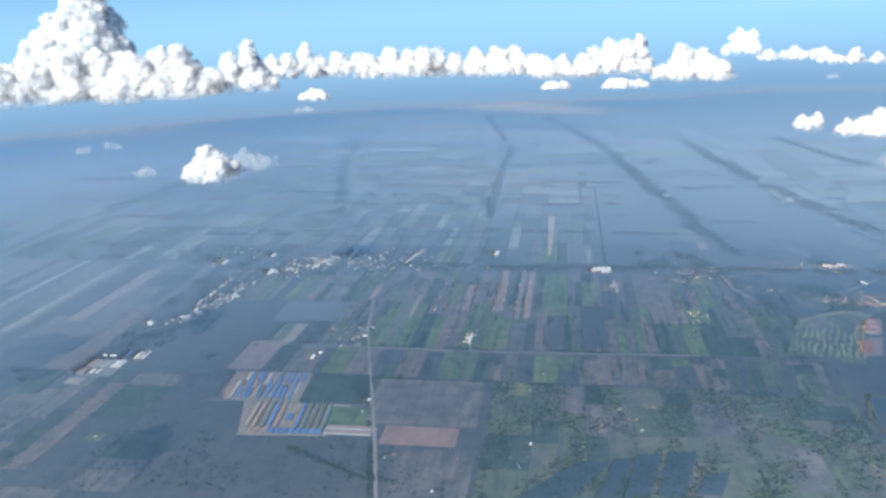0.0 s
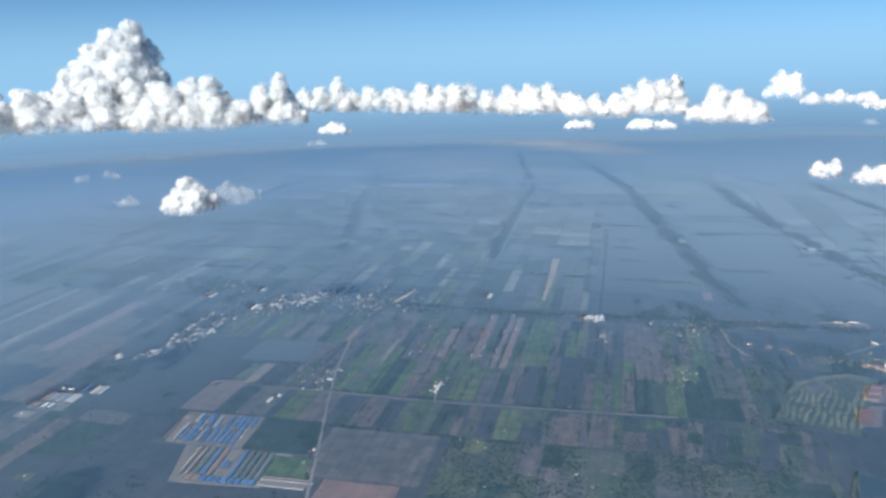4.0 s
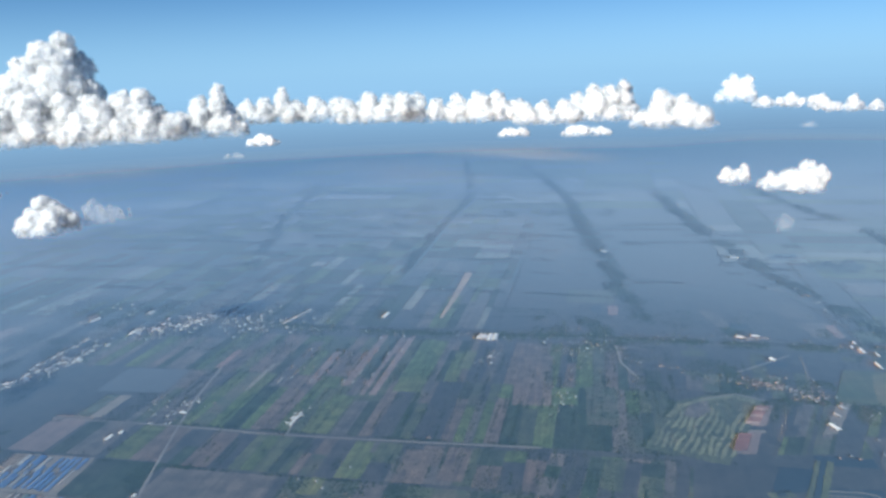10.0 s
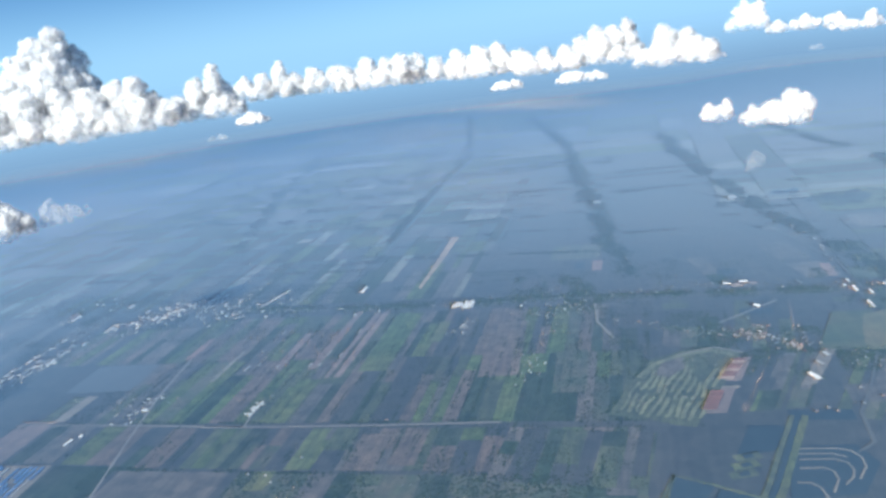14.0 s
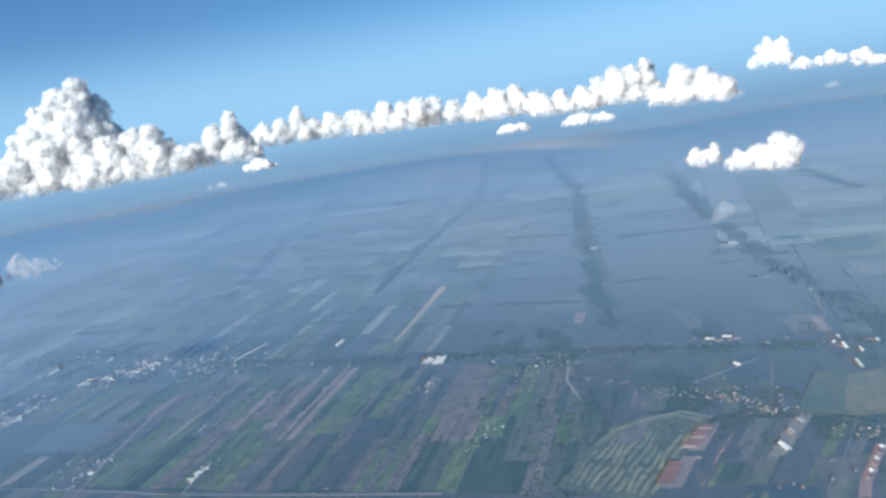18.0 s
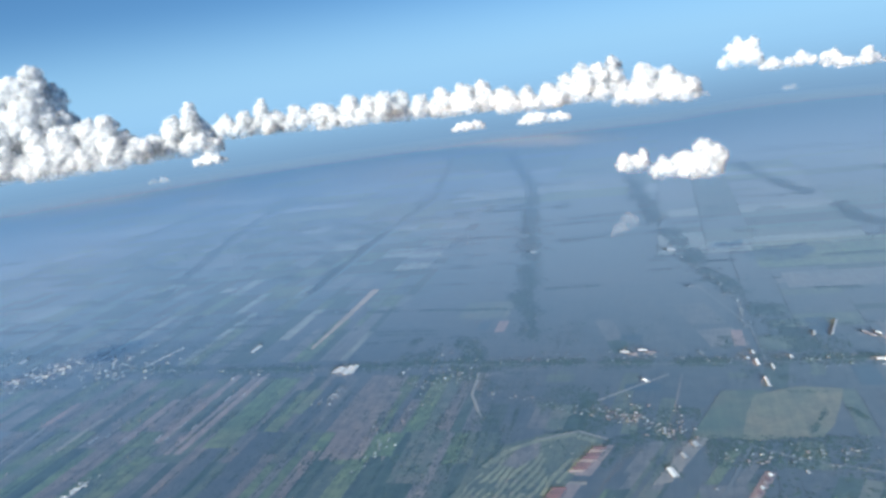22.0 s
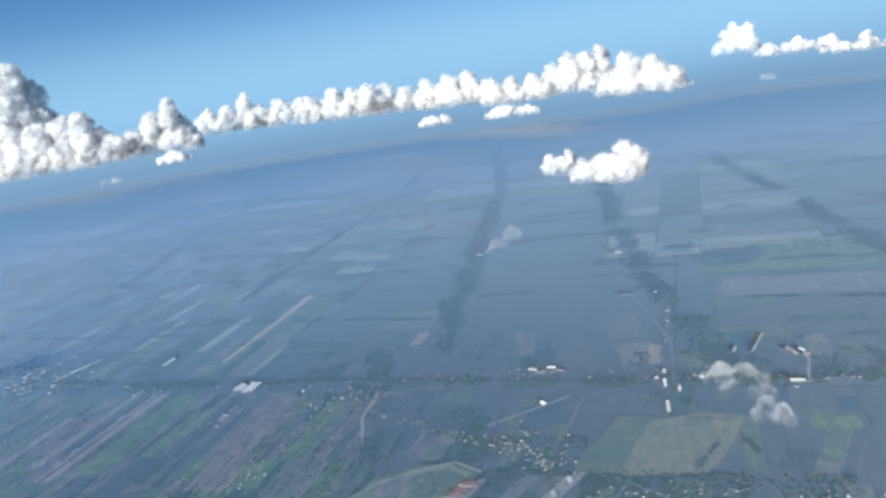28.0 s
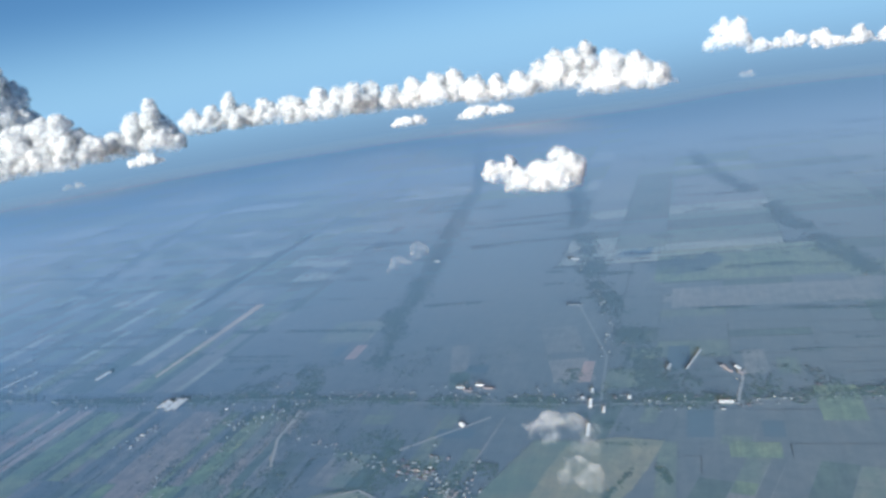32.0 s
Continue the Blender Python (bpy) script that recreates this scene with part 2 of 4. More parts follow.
CLOUD = [vapour("cumulus", 24.0, 0.84, 0.05, deep=60.0)] + [vapour("cumulus_fringe", 20.0, k, 0.09, True) for k in (0.5, 0.3)]
SMALL = [vapour("small_cumulus", 8.0, 0.86, 0.12, deep=14.0)] + [vapour("small_cumulus_fringe", 7.0, k, 0.22, True) for k in (0.45, 0.3)]
VEIL = [vapour("veiled_cumulus", 8.0, 0.42, 0.12, deep=14.0)] + [vapour("veiled_cumulus_fringe", 7.0, k, 0.22, True) for k in (0.3, 0.2)]
FAINT = [vapour("faint_cloud", 2.5, k, 0.30, True) for k in (0.06, 0.05, 0.04)]
THIN = [vapour("thin_cloud", 2.5, k, 0.30, True) for k in (0.12, 0.09, 0.06)]
STUBBLE = land("pale_stubble", (0.30, 0.28, 0.22), (0.24, 0.23, 0.18), hazing=1.04)
PINKISH = land("pinkish_earth", (0.30, 0.21, 0.18), (0.24, 0.18, 0.16), streak=0.3)


# ---- building helpers ----
def at(u, v, z=0.0):
    """A place in the field grid: u along the long parcels, v along the cross roads."""
    return Vector((u * math.cos(GA) + v * math.sin(GA), u * math.sin(GA) - v * math.cos(GA), z))


def seat(u, v, z=0.0, turn=0.0):
    p = at(u, v, z)
    return pose(p.x, p.y, p.z, 0, 0, GRID + turn)


def mesh_of(name, verts, faces, material, smooth=False):
    me = bpy.data.meshes.new(name)
    me.from_pydata(verts, [], faces)
    me.materials.append(material)
    if smooth:
        me.polygons.foreach_set("use_smooth", [True] * len(me.polygons))
    me.update()
    return me


def piece(name, me, parent, m=None, label=""):
    ob = new(name, me)
    ob.parent = parent
    if m is not None:
        ob.matrix_basis = m
    if label:
        tagged(ob, label)
    return ob


def box_mesh(name, w, d, z0, z1, material, inset=0.0):
    x, y, i = w / 2, d / 2, inset
    vs = [(-x, -y, z0), (x, -y, z0), (x, y, z0), (-x, y, z0), (-x + i, -y + i, z1), (x - i, -y + i, z1), (x - i, y - i, z1), (-x + i, y - i, z1)]
    return mesh_of(name, vs, [(3, 2, 1, 0), (4, 5, 6, 7), (0, 1, 5, 4), (1, 2, 6, 5), (2, 3, 7, 6), (3, 0, 4, 7)], material)


def gable_mesh(name, w, d, z0, rise, material, over=0.06):
    """A ridged roof along y, with eaves and thickness."""
    x, y, t = w / 2 + over, d / 2 + over, 0.05
    vs = []
    for s in (-y, y):
        vs += [(-x, s, z0), (0, s, z0 + rise), (x, s, z0), (x, s, z0 + t), (0, s, z0 + rise + t), (-x, s, z0 + t)]
    fs = [(0, 1, 4, 5), (1, 2, 3, 4), (11, 10, 7, 6), (10, 9, 8, 7), (5, 4, 10, 11), (4, 3, 9, 10), (7, 1, 0, 6), (8, 2, 1, 7), (3, 2, 8, 9), (0, 5, 11, 6)]
    return mesh_of(name, vs, fs, material)


SLABS = {}


def slab(name, parent, u0, u1, v0, v1, material, z=0.06, turn=0.0):
    """A parcel of ground, a little proud of the plain."""
    key = (material.name, z)
    if key not in SLABS:
        SLABS[key] = box_mesh("parcel", 1, 1, 0.0, z, material, 0.03)
    m = seat((u0 + u1) / 2, (v0 + v1) / 2, 0, turn) @ Matrix.Diagonal((v1 - v0, u1 - u0, 1, 1))
    return piece(name, SLABS[key], parent, m)


def polygon(name, pts, z, material, parent=None):
    """A flat raised shape from corner points in the grid."""
    n = len(pts)
    mu, mv = sum(p[0] for p in pts) / n, sum(p[1] for p in pts) / n
    foot = [(u + 0.5 * (u - mu) / math.hypot(u - mu, v - mv), v + 0.5 * (v - mv) / math.hypot(u - mu, v - mv)) for u, v in pts]
    vs = [tuple(at(u, v, 0)) for u, v in foot] + [tuple(at(u, v, z)) for u, v in pts]
    fs = [tuple(n + k for k in range(n))] + [(k, (k + 1) % n, n + (k + 1) % n, n + k) for k in range(n)]
    me = mesh_of(name, vs, fs, material)
    bm = bmesh.new()
    bm.from_mesh(me)
    bmesh.ops.recalc_face_normals(bm, faces=bm.faces)
    bm.normal_update()
    if max(bm.faces, key=lambda f: f.calc_area()).normal.z < 0:
        bmesh.ops.reverse_faces(bm, faces=bm.faces)
    bm.to_mesh(me)
    bm.free()
    ob = new(name, me)
    ob.parent = parent
    return ob


def band(name, pts, width, z, material, parent=None):
    """A strip of ground along a line of grid points: a road, a bank, a ditch."""
    vs, fs = [], []
    for k, (u, v) in enumerate(pts):
        a, b = pts[max(k - 1, 0)], pts[min(k + 1, len(pts) - 1)]
        d = Vector((b[0] - a[0], b[1] - a[1])).normalized()
        foot, brow = width / 2 + 0.35, width / 2
        for s in (1, -1):
            vs += [tuple(at(u - s * d.y * foot, v + s * d.x * foot, 0)), tuple(at(u - s * d.y * brow, v + s * d.x * brow, z))]
    for k in range(len(pts) - 1):
        a, b = 4 * k, 4 * k + 4
        fs += [(a + 1, a + 3, b + 3, b + 1), (a, a + 1, b + 1, b), (a + 3, a + 2, b + 2, b + 3)]
    ob = new(name, mesh_of(name, vs, fs, material))
    ob.parent = parent
    return ob


def group_empty(name, label, category, kind="", group=""):
    return tagged(new(name), label, category, group, kind)


# ---- ground ----
R = 5200.0
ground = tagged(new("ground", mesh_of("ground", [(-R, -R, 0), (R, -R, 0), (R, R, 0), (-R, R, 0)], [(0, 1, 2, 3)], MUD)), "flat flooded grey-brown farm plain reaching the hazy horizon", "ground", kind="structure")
rng = random.Random(7)

farmland = group_empty("farmland", "patchwork of long damp field parcels in muted browns and greens", "fields", "structure")
MIXES = {
    "strips": [MAUVE, BROWN, BROWN, DARK, GREEN, GREEN, MUD, OLIVE, OLIVE, SCRUB, MUD],
    "east": [MUD, MUD, MUD, MAUVE, MUD, DARK, MUD, OLIVE, MUD],
    "left": [MAUVE, MAUVE, MUD, DARK, MUD, BROWN],
    "far": [MUD, MUD, DARK, DARK, MAUVE, STUBBLE, OLIVE, GREEN, MUD, MAUVE],
    "flood": [MUD, MUD, MAUVE, MUD, MUD],
    "plain": [MUD, MUD, DARK, MAUVE, STUBBLE, GREEN],
    "scrub": [SCRUB, SCRUB, DARK, OLIVE, MAUVE],
}


DISTANT = {}


def patchwork(u0, u1, v0, v1, wide, long, mix, near=True):
    """Fills a block of the grid with long parcels."""
    v = v0
    while v < v1 - 1:
        w = min(rng.uniform(*wide), v1 - v)
        u = u0
        while u < u1 - 2:
            d = min(rng.uniform(*long), u1 - u)
            if u1 - u - d < long[0] * 0.5:
                d = u1 - u
            mat, lean = rng.choice(MIXES[mix]), rng.uniform(-0.4, 0.4)
            a, b, c, e = u + 0.2, u + d - 0.2, v + 0.1, v + w - 0.1
            if near:
                slab("field", farmland, a, b, c, e, mat, 0.04, lean)
            else:
                DISTANT.setdefault(mat.name, (mat, []))[1].append([tuple(at(p, q + lean * 0.6, 0.04)) for p, q in ((a, c), (a, e), (b, e), (b, c))])
            u += d
        v += w


patchwork(338, 398, -126, 118, (3, 9), (30, 60), "strips")
patchwork(398, 455, -126, 118, (3, 9), (30, 57), "strips")
patchwork(305, 334, -82, 110, (4, 11), (12, 29), "strips")
patchwork(215, 303, -30, 112, (7, 18), (10, 26), "scrub")
patchwork(300, 470, -380, -228, (5, 14), (50, 120), "left", False)
patchwork(180, 300, -240, -150, (8, 24), (15, 50), "left", False)
patchwork(474, 560, -420, 20, (3, 10), (28, 86), "far", False)
patchwork(560, 640, -420, 20, (6, 18), (20, 50), "far", False)
patchwork(398, 445, -190, -126, (3, 8), (20, 47), "strips", False)
patchwork(428, 470, -228, -196, (3, 8), (20, 42), "left", False)
patchwork(640, 860, -420, 20, (16, 44), (12, 30), "far", False)
patchwork(474, 700, 24, 116, (30, 60), (60, 110), "flood", False)
patchwork(300, 392, 206, 330, (5, 14), (20, 60), "east", False)
patchwork(396, 456, 236, 420, (6, 18), (20, 50), "east", False)
patchwork(474, 640, 214, 460, (18, 50), (7, 18), "east", False)
patchwork(640, 1000, 170, 460, (30, 70), (16, 44), "far", False)
patchwork(860, 1300, -620, 170, (40, 100), (24, 70), "plain", False)
patchwork(474, 640, -640, -420, (10, 30), (20, 60), "far", False)
patchwork(470, 860, -900, -640, (20, 60), (20, 60), "plain", False)
d_vs, d_fs, d_ix, d_mats = [], [], [], []
for mat, quads in DISTANT.values():
    for quad in quads:
        d_fs.append(tuple(range(len(d_vs), len(d_vs) + 4)))
        d_vs += quad
        d_ix.append(len(d_mats))
    d_mats.append(mat)
d_me = bpy.data.meshes.new("distant_fields")
d_me.from_pydata(d_vs, [], d_fs)
for mat in d_mats:
    d_me.materials.append(mat)
d_me.polygons.foreach_set("material_index", d_ix)
d_me.update()
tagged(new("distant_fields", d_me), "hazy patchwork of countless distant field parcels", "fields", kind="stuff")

# ---- the murk that hides the horizon: haze painted on a glowing ring ----
murk, mn, ml, m_out = nodes_of("horizon_haze_glow")
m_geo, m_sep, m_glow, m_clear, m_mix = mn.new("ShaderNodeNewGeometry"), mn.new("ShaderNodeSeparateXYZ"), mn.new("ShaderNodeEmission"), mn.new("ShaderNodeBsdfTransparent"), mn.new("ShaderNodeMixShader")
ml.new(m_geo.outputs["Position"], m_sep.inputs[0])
# self-lit colour, from land haze at the foot to pale sky above
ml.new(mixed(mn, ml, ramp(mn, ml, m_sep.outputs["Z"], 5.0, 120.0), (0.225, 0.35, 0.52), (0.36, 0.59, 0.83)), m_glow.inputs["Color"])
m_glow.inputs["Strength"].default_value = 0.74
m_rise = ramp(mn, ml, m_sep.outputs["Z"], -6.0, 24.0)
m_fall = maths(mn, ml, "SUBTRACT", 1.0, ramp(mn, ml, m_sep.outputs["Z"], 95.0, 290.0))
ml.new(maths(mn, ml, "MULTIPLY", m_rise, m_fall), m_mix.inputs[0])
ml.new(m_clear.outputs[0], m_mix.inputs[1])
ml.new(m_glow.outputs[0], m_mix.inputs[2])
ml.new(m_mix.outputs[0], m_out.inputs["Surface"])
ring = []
for k in range(128):  # the ring stands close behind the cloud bank, farther off in the north-east
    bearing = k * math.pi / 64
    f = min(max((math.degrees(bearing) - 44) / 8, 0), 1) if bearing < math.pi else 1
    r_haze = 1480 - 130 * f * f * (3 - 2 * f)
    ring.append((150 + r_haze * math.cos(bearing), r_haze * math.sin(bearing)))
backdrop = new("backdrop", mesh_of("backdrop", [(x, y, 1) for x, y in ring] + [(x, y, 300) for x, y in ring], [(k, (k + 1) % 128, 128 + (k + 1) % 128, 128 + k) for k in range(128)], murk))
tagged(backdrop, "glowing ring painted as pale blue haze that hides the far horizon", "haze", kind="structure")

# ---- clouds ----
LOBES = []
for sub in (3, 2):
    for k in range(4):
        bm = bmesh.new()
        bmesh.ops.create_icosphere(bm, subdivisions=sub, radius=1.0)
        for q in bm.verts:
            p = q.co.copy()
            q.co = p * (1 + 0.12 * noise.fractal(p * 1.7 + Vector((k * 9.1, sub * 3.3, 0)), 0.9, 2.1, 4))
        LOBES.append((sub, np.array([tuple(q.co) for q in bm.verts]), np.array([[q.index for q in f.verts] for f in bm.faces])))
        bm.free()


def heap(name, x, y, base, width, depth, peaks, seed, material=CLOUD, lobe=0.2, label="", frays=0, flat=0.16):
    """A heaped cloud. peaks: (place across -0.5..0.5, height, breadth) of each tower; the width lies across the line of sight."""
    r = random.Random(seed)
    way = Vector((x - 150, y, 0)).normalized()
    across = Vector((way.y, -way.x, 0))
    tallest = max(q[1] for q in peaks)
    far = material is CLOUD
    balls = []
    for px, h, b in peaks:
        rad = b * 0.5
        rows = max(1, int(h / (rad * 0.8)))
        for k in range(rows + 1):
            z = k / rows * (h - rad * 0.62)
            rr = rad * (1.0 - 0.34 * k / rows)
            for j in range(1 if k == rows else 3):
                balls.append((px * width + r.uniform(-0.34, 0.34) * b * (1 - 0.75 * k / rows), r.uniform(-0.5, 0.4) * depth * (1 - 0.6 * k / rows), z + r.uniform(-0.1, 0.1) * rad, rr * r.uniform(0.7, 1.0)))
    if far:  # lesser turrets in front of the towers
        for _ in range(int(width / 7)):
            rr = (3.0 + 9.0 * r.random() ** 2) * (0.7 + tallest / 160)
            balls.append((r.uniform(-0.56, 0.56) * width, r.uniform(-0.7, 0.1) * depth, rr * r.uniform(0.1, 1.0) + tallest * 0.18 * r.random(), rr))
    grown, young = [], balls
    for count, small, big in ((8, 0.30, 0.55), (4, 0.32, 0.52)) if far else ((8, 0.34, 0.6), (3, 0.3, 0.5)):
        old, young = young, []
        for bx, by, bz, br in old:
            for _ in range(count):
                d = Vector((r.gauss(-0.1, 1), r.gauss(-0.45, 0.9), r.gauss(0.4, 0.8))).normalized()
                young.append((bx + d.x * br * 0.9, by + d.y * br * 0.9, bz + d.z * br * 0.9, br * r.uniform(small, big)))
        grown += young
    for _ in range(frays):
        grown.append((r.uniform(-0.62, 0.62) * width, r.uniform(-0.5, 0.5) * depth, r.uniform(0, 0.6) * tallest, lobe * width * r.uniform(0.05, 0.16)))
    vs, fs, count = [], [], 0
    for k, (bx, by, bz, br) in enumerate(balls + grown):
        _, tv, tf = LOBES[(4 if k >= len(balls) else 0) + r.randrange(4)]
        q = np.array(Euler((r.uniform(0, 6.3), r.uniform(0, 6.3), r.uniform(0, 6.3))).to_matrix())
        p = tv @ q.T * br
        p[:, 2] *= 0.92
        p = p + (bx, by, bz)
        low = p[:, 2] < 0
        p[low, 2] *= flat
        vs.append(np.stack([p[:, 0] * across.x + p[:, 1] * way.x, p[:, 0] * across.y + p[:, 1] * way.y, p[:, 2]], -1))
        fs.append(tf + count)
        count += len(tv)
    me = mesh_of(name, np.concatenate(vs).tolist(), np.concatenate(fs).tolist(), material[0], True)
    mould = new("mould", me)
    union = mould.modifiers.new("union", "REMESH")
    union.mode, union.voxel_size, union.use_smooth_shade = "VOXEL", 1.3 if far else max(width / 90, 0.14), True
    span = min(width, tallest * 2.2)
    for size, much in ((0.15, 0.13), (0.05, 0.045)):
        tex = bpy.data.textures.new("billow", "CLOUDS")
        tex.noise_scale, tex.noise_depth = max(min(span, 100) * size, 0.3), 3
        puff = mould.modifiers.new("puff", "DISPLACE")
        puff.texture, puff.texture_coords, puff.strength, puff.mid_level = tex, "LOCAL", min(span, 100) * much, 0.5
    calm = mould.modifiers.new("calm", "SMOOTH")
    calm.factor, calm.iterations = 0.5, 2 if far else 5
    body = bpy.data.meshes.new_from_object(mould.evaluated_get(bpy.context.evaluated_depsgraph_get()))
    bpy.data.objects.remove(mould)
    bpy.data.meshes.remove(me)
    n = len(body.vertices)
    co, no = np.empty(n * 3), np.empty(n * 3)
    body.vertices.foreach_get("co", co)
    body.vertex_normals.foreach_get("vector", no)
    ends = np.empty(len(body.edges) * 2, dtype=np.int32)
    body.edges.foreach_get("vertices", ends)
    a, b = ends[0::2], ends[1::2]
    ties = np.maximum(np.bincount(ends, minlength=n), 1)[:, None]
    co, no = co.reshape(-1, 3), no.reshape(-1, 3)
    ob = new(name)
    ob.location = (x, y, base)
    for k, (layer, swell, rounds) in enumerate((("core", 0.0, 0), ("mantle", 0.02, 5), ("fringe", 0.045, 8))):
        for _ in range(rounds):  # each mantle fills the creases of the one within
            pull = np.stack([np.bincount(a, co[b, i], n) + np.bincount(b, co[a, i], n) for i in range(3)], -1) / ties
            co = co + (pull - co) * 0.7
        skin = body.copy()
        skin.name = layer
        skin.vertices.foreach_set("co", (co + no * min(span, 90) * swell).ravel())
        skin.materials.clear()
        skin.materials.append(material[k])
        skin.update()
        shell = new(layer, skin)
        shell.parent = ob
    bpy.data.meshes.remove(body)
    return tagged(ob, label or "white heaped cumulus cloud with sunlit crown in the distant bank", "cloud", "clouds of the bank", "")


heap("cumulus_cloud", 52, 1250, 78, 156, 70, [(-0.40, 60, 44), (-0.26, 84, 50), (-0.1, 104, 56), (0.06, 118, 52), (0.2, 124, 42), (0.23, 133, 34), (0.34, 104, 36), (0.42, 62, 34)], 1, label="towering white cumulus cloud rising above the distant bank")
heap("cumulus_cloud", -15, 1170, 66, 330, 80, [(-0.45, 50, 60), (-0.28, 56, 60), (-0.12, 54, 50), (0.02, 58, 46), (0.16, 62, 46), (0.28, 62, 46), (0.38, 60, 42), (0.47, 46, 36)], 2)
heap("cumulus_cloud", 142, 1117, 66, 137, 60, [(-0.36, 34, 40), (-0.18, 54, 40), (0.02, 62, 40), (0.2, 64, 36), (0.36, 48, 36)], 3)
heap("cumulus_cloud", 262, 1182, 62, 90, 50, [(-0.4, 34, 30), (-0.12, 54, 30), (0.18, 66, 26), (0.2, 73, 20), (0.36, 44, 30)], 4, label="white cumulus cloud with a slender spike in the bank")
heap("cumulus_cloud", 369, 1263, 72, 92, 50, [(-0.35, 34, 30), (-0.05, 38, 30), (0.22, 46, 22), (0.28, 51, 16), (0.42, 30, 26)], 5)
heap("cumulus_cloud", 444, 1242, 70, 90, 50, [(-0.35, 32, 30), (0.0, 38, 32), (0.35, 34, 30)], 6)
heap("cumulus_cloud", 535, 1211, 66, 114, 50, [(-0.4, 34, 30), (-0.12, 42, 32), (0.14, 42, 30), (0.38, 46, 30)], 7)
heap("cumulus_cloud", 633, 1190, 62, 96, 50, [(-0.35, 44, 26), (0.0, 36, 32), (0.35, 36, 30)], 8)
heap("cumulus_cloud", 706, 1152, 60, 118, 50, [(-0.38, 38, 34), (-0.1, 46, 36), (0.15, 44, 32), (0.4, 34, 30)], 9)
heap("cumulus_cloud", 749, 1044, 58, 90, 50, [(-0.35, 34, 28), (0.0, 34, 30), (0.35, 36, 28)], 10)
heap("cumulus_cloud", 847, 1036, 58, 102, 50, [(-0.35, 40, 32), (-0.05, 56, 34), (0.15, 54, 30), (0.36, 60, 26)], 11)
heap("cumulus_cloud", 836, 850, 58, 95, 44, [(-0.4, 22, 26), (-0.15, 50, 30), (0.12, 40, 32), (0.38, 26, 26)], 12)
heap("cumulus_cloud", 1136, 1047, 72, 75, 40, [(-0.32, 34, 28), (0.0, 44, 30), (0.3, 46, 28)], 13)
heap("cumulus_cloud", 1198, 979, 62, 110, 40, [(-0.35, 20, 24), (0.0, 24, 24), (0.35, 20, 20)], 14)
heap("cumulus_cloud", 1225, 879, 58, 110, 40, [(-0.35, 20, 20), (0.0, 24, 24), (0.3, 16, 18)], 15)
heap("small_cloud", 276, 866, 70, 30, 16, [(-0.2, 9, 16), (0.1, 10, 17), (0.35, 6, 12)], 16, SMALL, label="small white puff of cloud over the hazy plain")
heap("small_cloud", 221, 733, 71, 20, 9, [(-0.2, 4, 6), (0.2, 5, 7)], 17, THIN, label="small thin flat puff of cloud")
heap("small_cloud", 531, 753, 70, 31, 14, [(-0.28, 6, 14), (-0.02, 6, 13), (0.25, 9, 14)], 18, SMALL, label="small white puff of cloud over the hazy plain")
heap("small_cloud", 595, 710, 70, 48, 16, [(-0.3, 10, 19), (-0.06, 7, 18), (0.16, 6, 17), (0.36, 5, 13)], 19, SMALL, label="small white puff of cloud over the hazy plain")
heap("small_cloud", 816, 611, 70, 16, 8, [(-0.2, 5, 6), (0.2, 5, 6)], 20, THIN, label="small thin flat puff of cloud")
heap("low_cloud", 77, 440, 71, 25, 18, [(-0.26, 13, 12), (-0.06, 17, 15), (0.14, 16, 14), (0.32, 11, 10)], 21, SMALL, flat=0.5, label="bright rounded low cloud floating over the plain")
heap("low_cloud", 106, 453, 71, 23, 14, [(-0.3, 11, 10), (0.1, 8, 8)], 22, THIN, label="thin ragged low cloud beside a brighter one", frays=20)
heap("low_cloud", 46, 469, 71, 12, 8, [(0.0, 6, 8)], 23, THIN, label="thin ragged low cloud beside a brighter one", frays=8)
heap("low_cloud", 31, 593, 71, 36, 10, [(-0.3, 4, 7), (0.2, 6, 8)], 24, THIN, label="thin ragged low cloud streak", frays=12)
heap("low_cloud", 463, 361, 71, 17, 11, [(-0.27, 9, 7), (0.05, 7, 8), (0.32, 11, 5)], 25, SMALL, flat=0.5, label="bright low cloud with two lobes over the fields")
heap("low_cloud", 467, 320, 71, 35, 16, [(-0.34, 8, 11), (-0.05, 10, 12), (0.2, 15, 11), (0.36, 14, 10)], 26, SMALL, flat=0.5, label="bright rounded low cloud floating over the plain")
heap("wisp", 386, 253, 70, 9, 6, [(0.0, 5, 6)], 27, FAINT, label="faint wisp of thin low cloud")
heap("wisp", 377, 244, 70, 8, 5, [(0.0, 4, 5)], 28, FAINT, label="faint wisp of thin low cloud", frays=6)
heap("wisp", 370, 116, 70, 12, 6, [(-0.25, 4, 5), (0.1, 4, 5), (0.35, 3, 4)], 29, THIN, label="ragged thin wisp of low cloud", frays=10)
heap("wisp", 366, 102, 70, 7, 5, [(-0.2, 4, 3), (0.1, 3, 4)], 30, THIN, label="ragged thin wisp of low cloud", frays=8)

# clouds outside the view, known by the shadows that they lay on the plain
heap("small_cloud", -213, 284, 200, 34, 22, [(-0.25, 9, 12), (0.2, 9, 14)], 31, VEIL, label="white low cloud beside the flight path, shading the plain")
heap("small_cloud", -297, 279, 200, 52, 34, [(-0.3, 12, 20), (0.1, 14, 22), (0.35, 9, 14)], 32, VEIL, label="white low cloud beside the flight path, shading the plain")
heap("small_cloud", -255, 156, 200, 34, 24, [(-0.25, 9, 14), (0.2, 9, 14)], 33, VEIL, label="white low cloud beside the flight path, shading the plain")

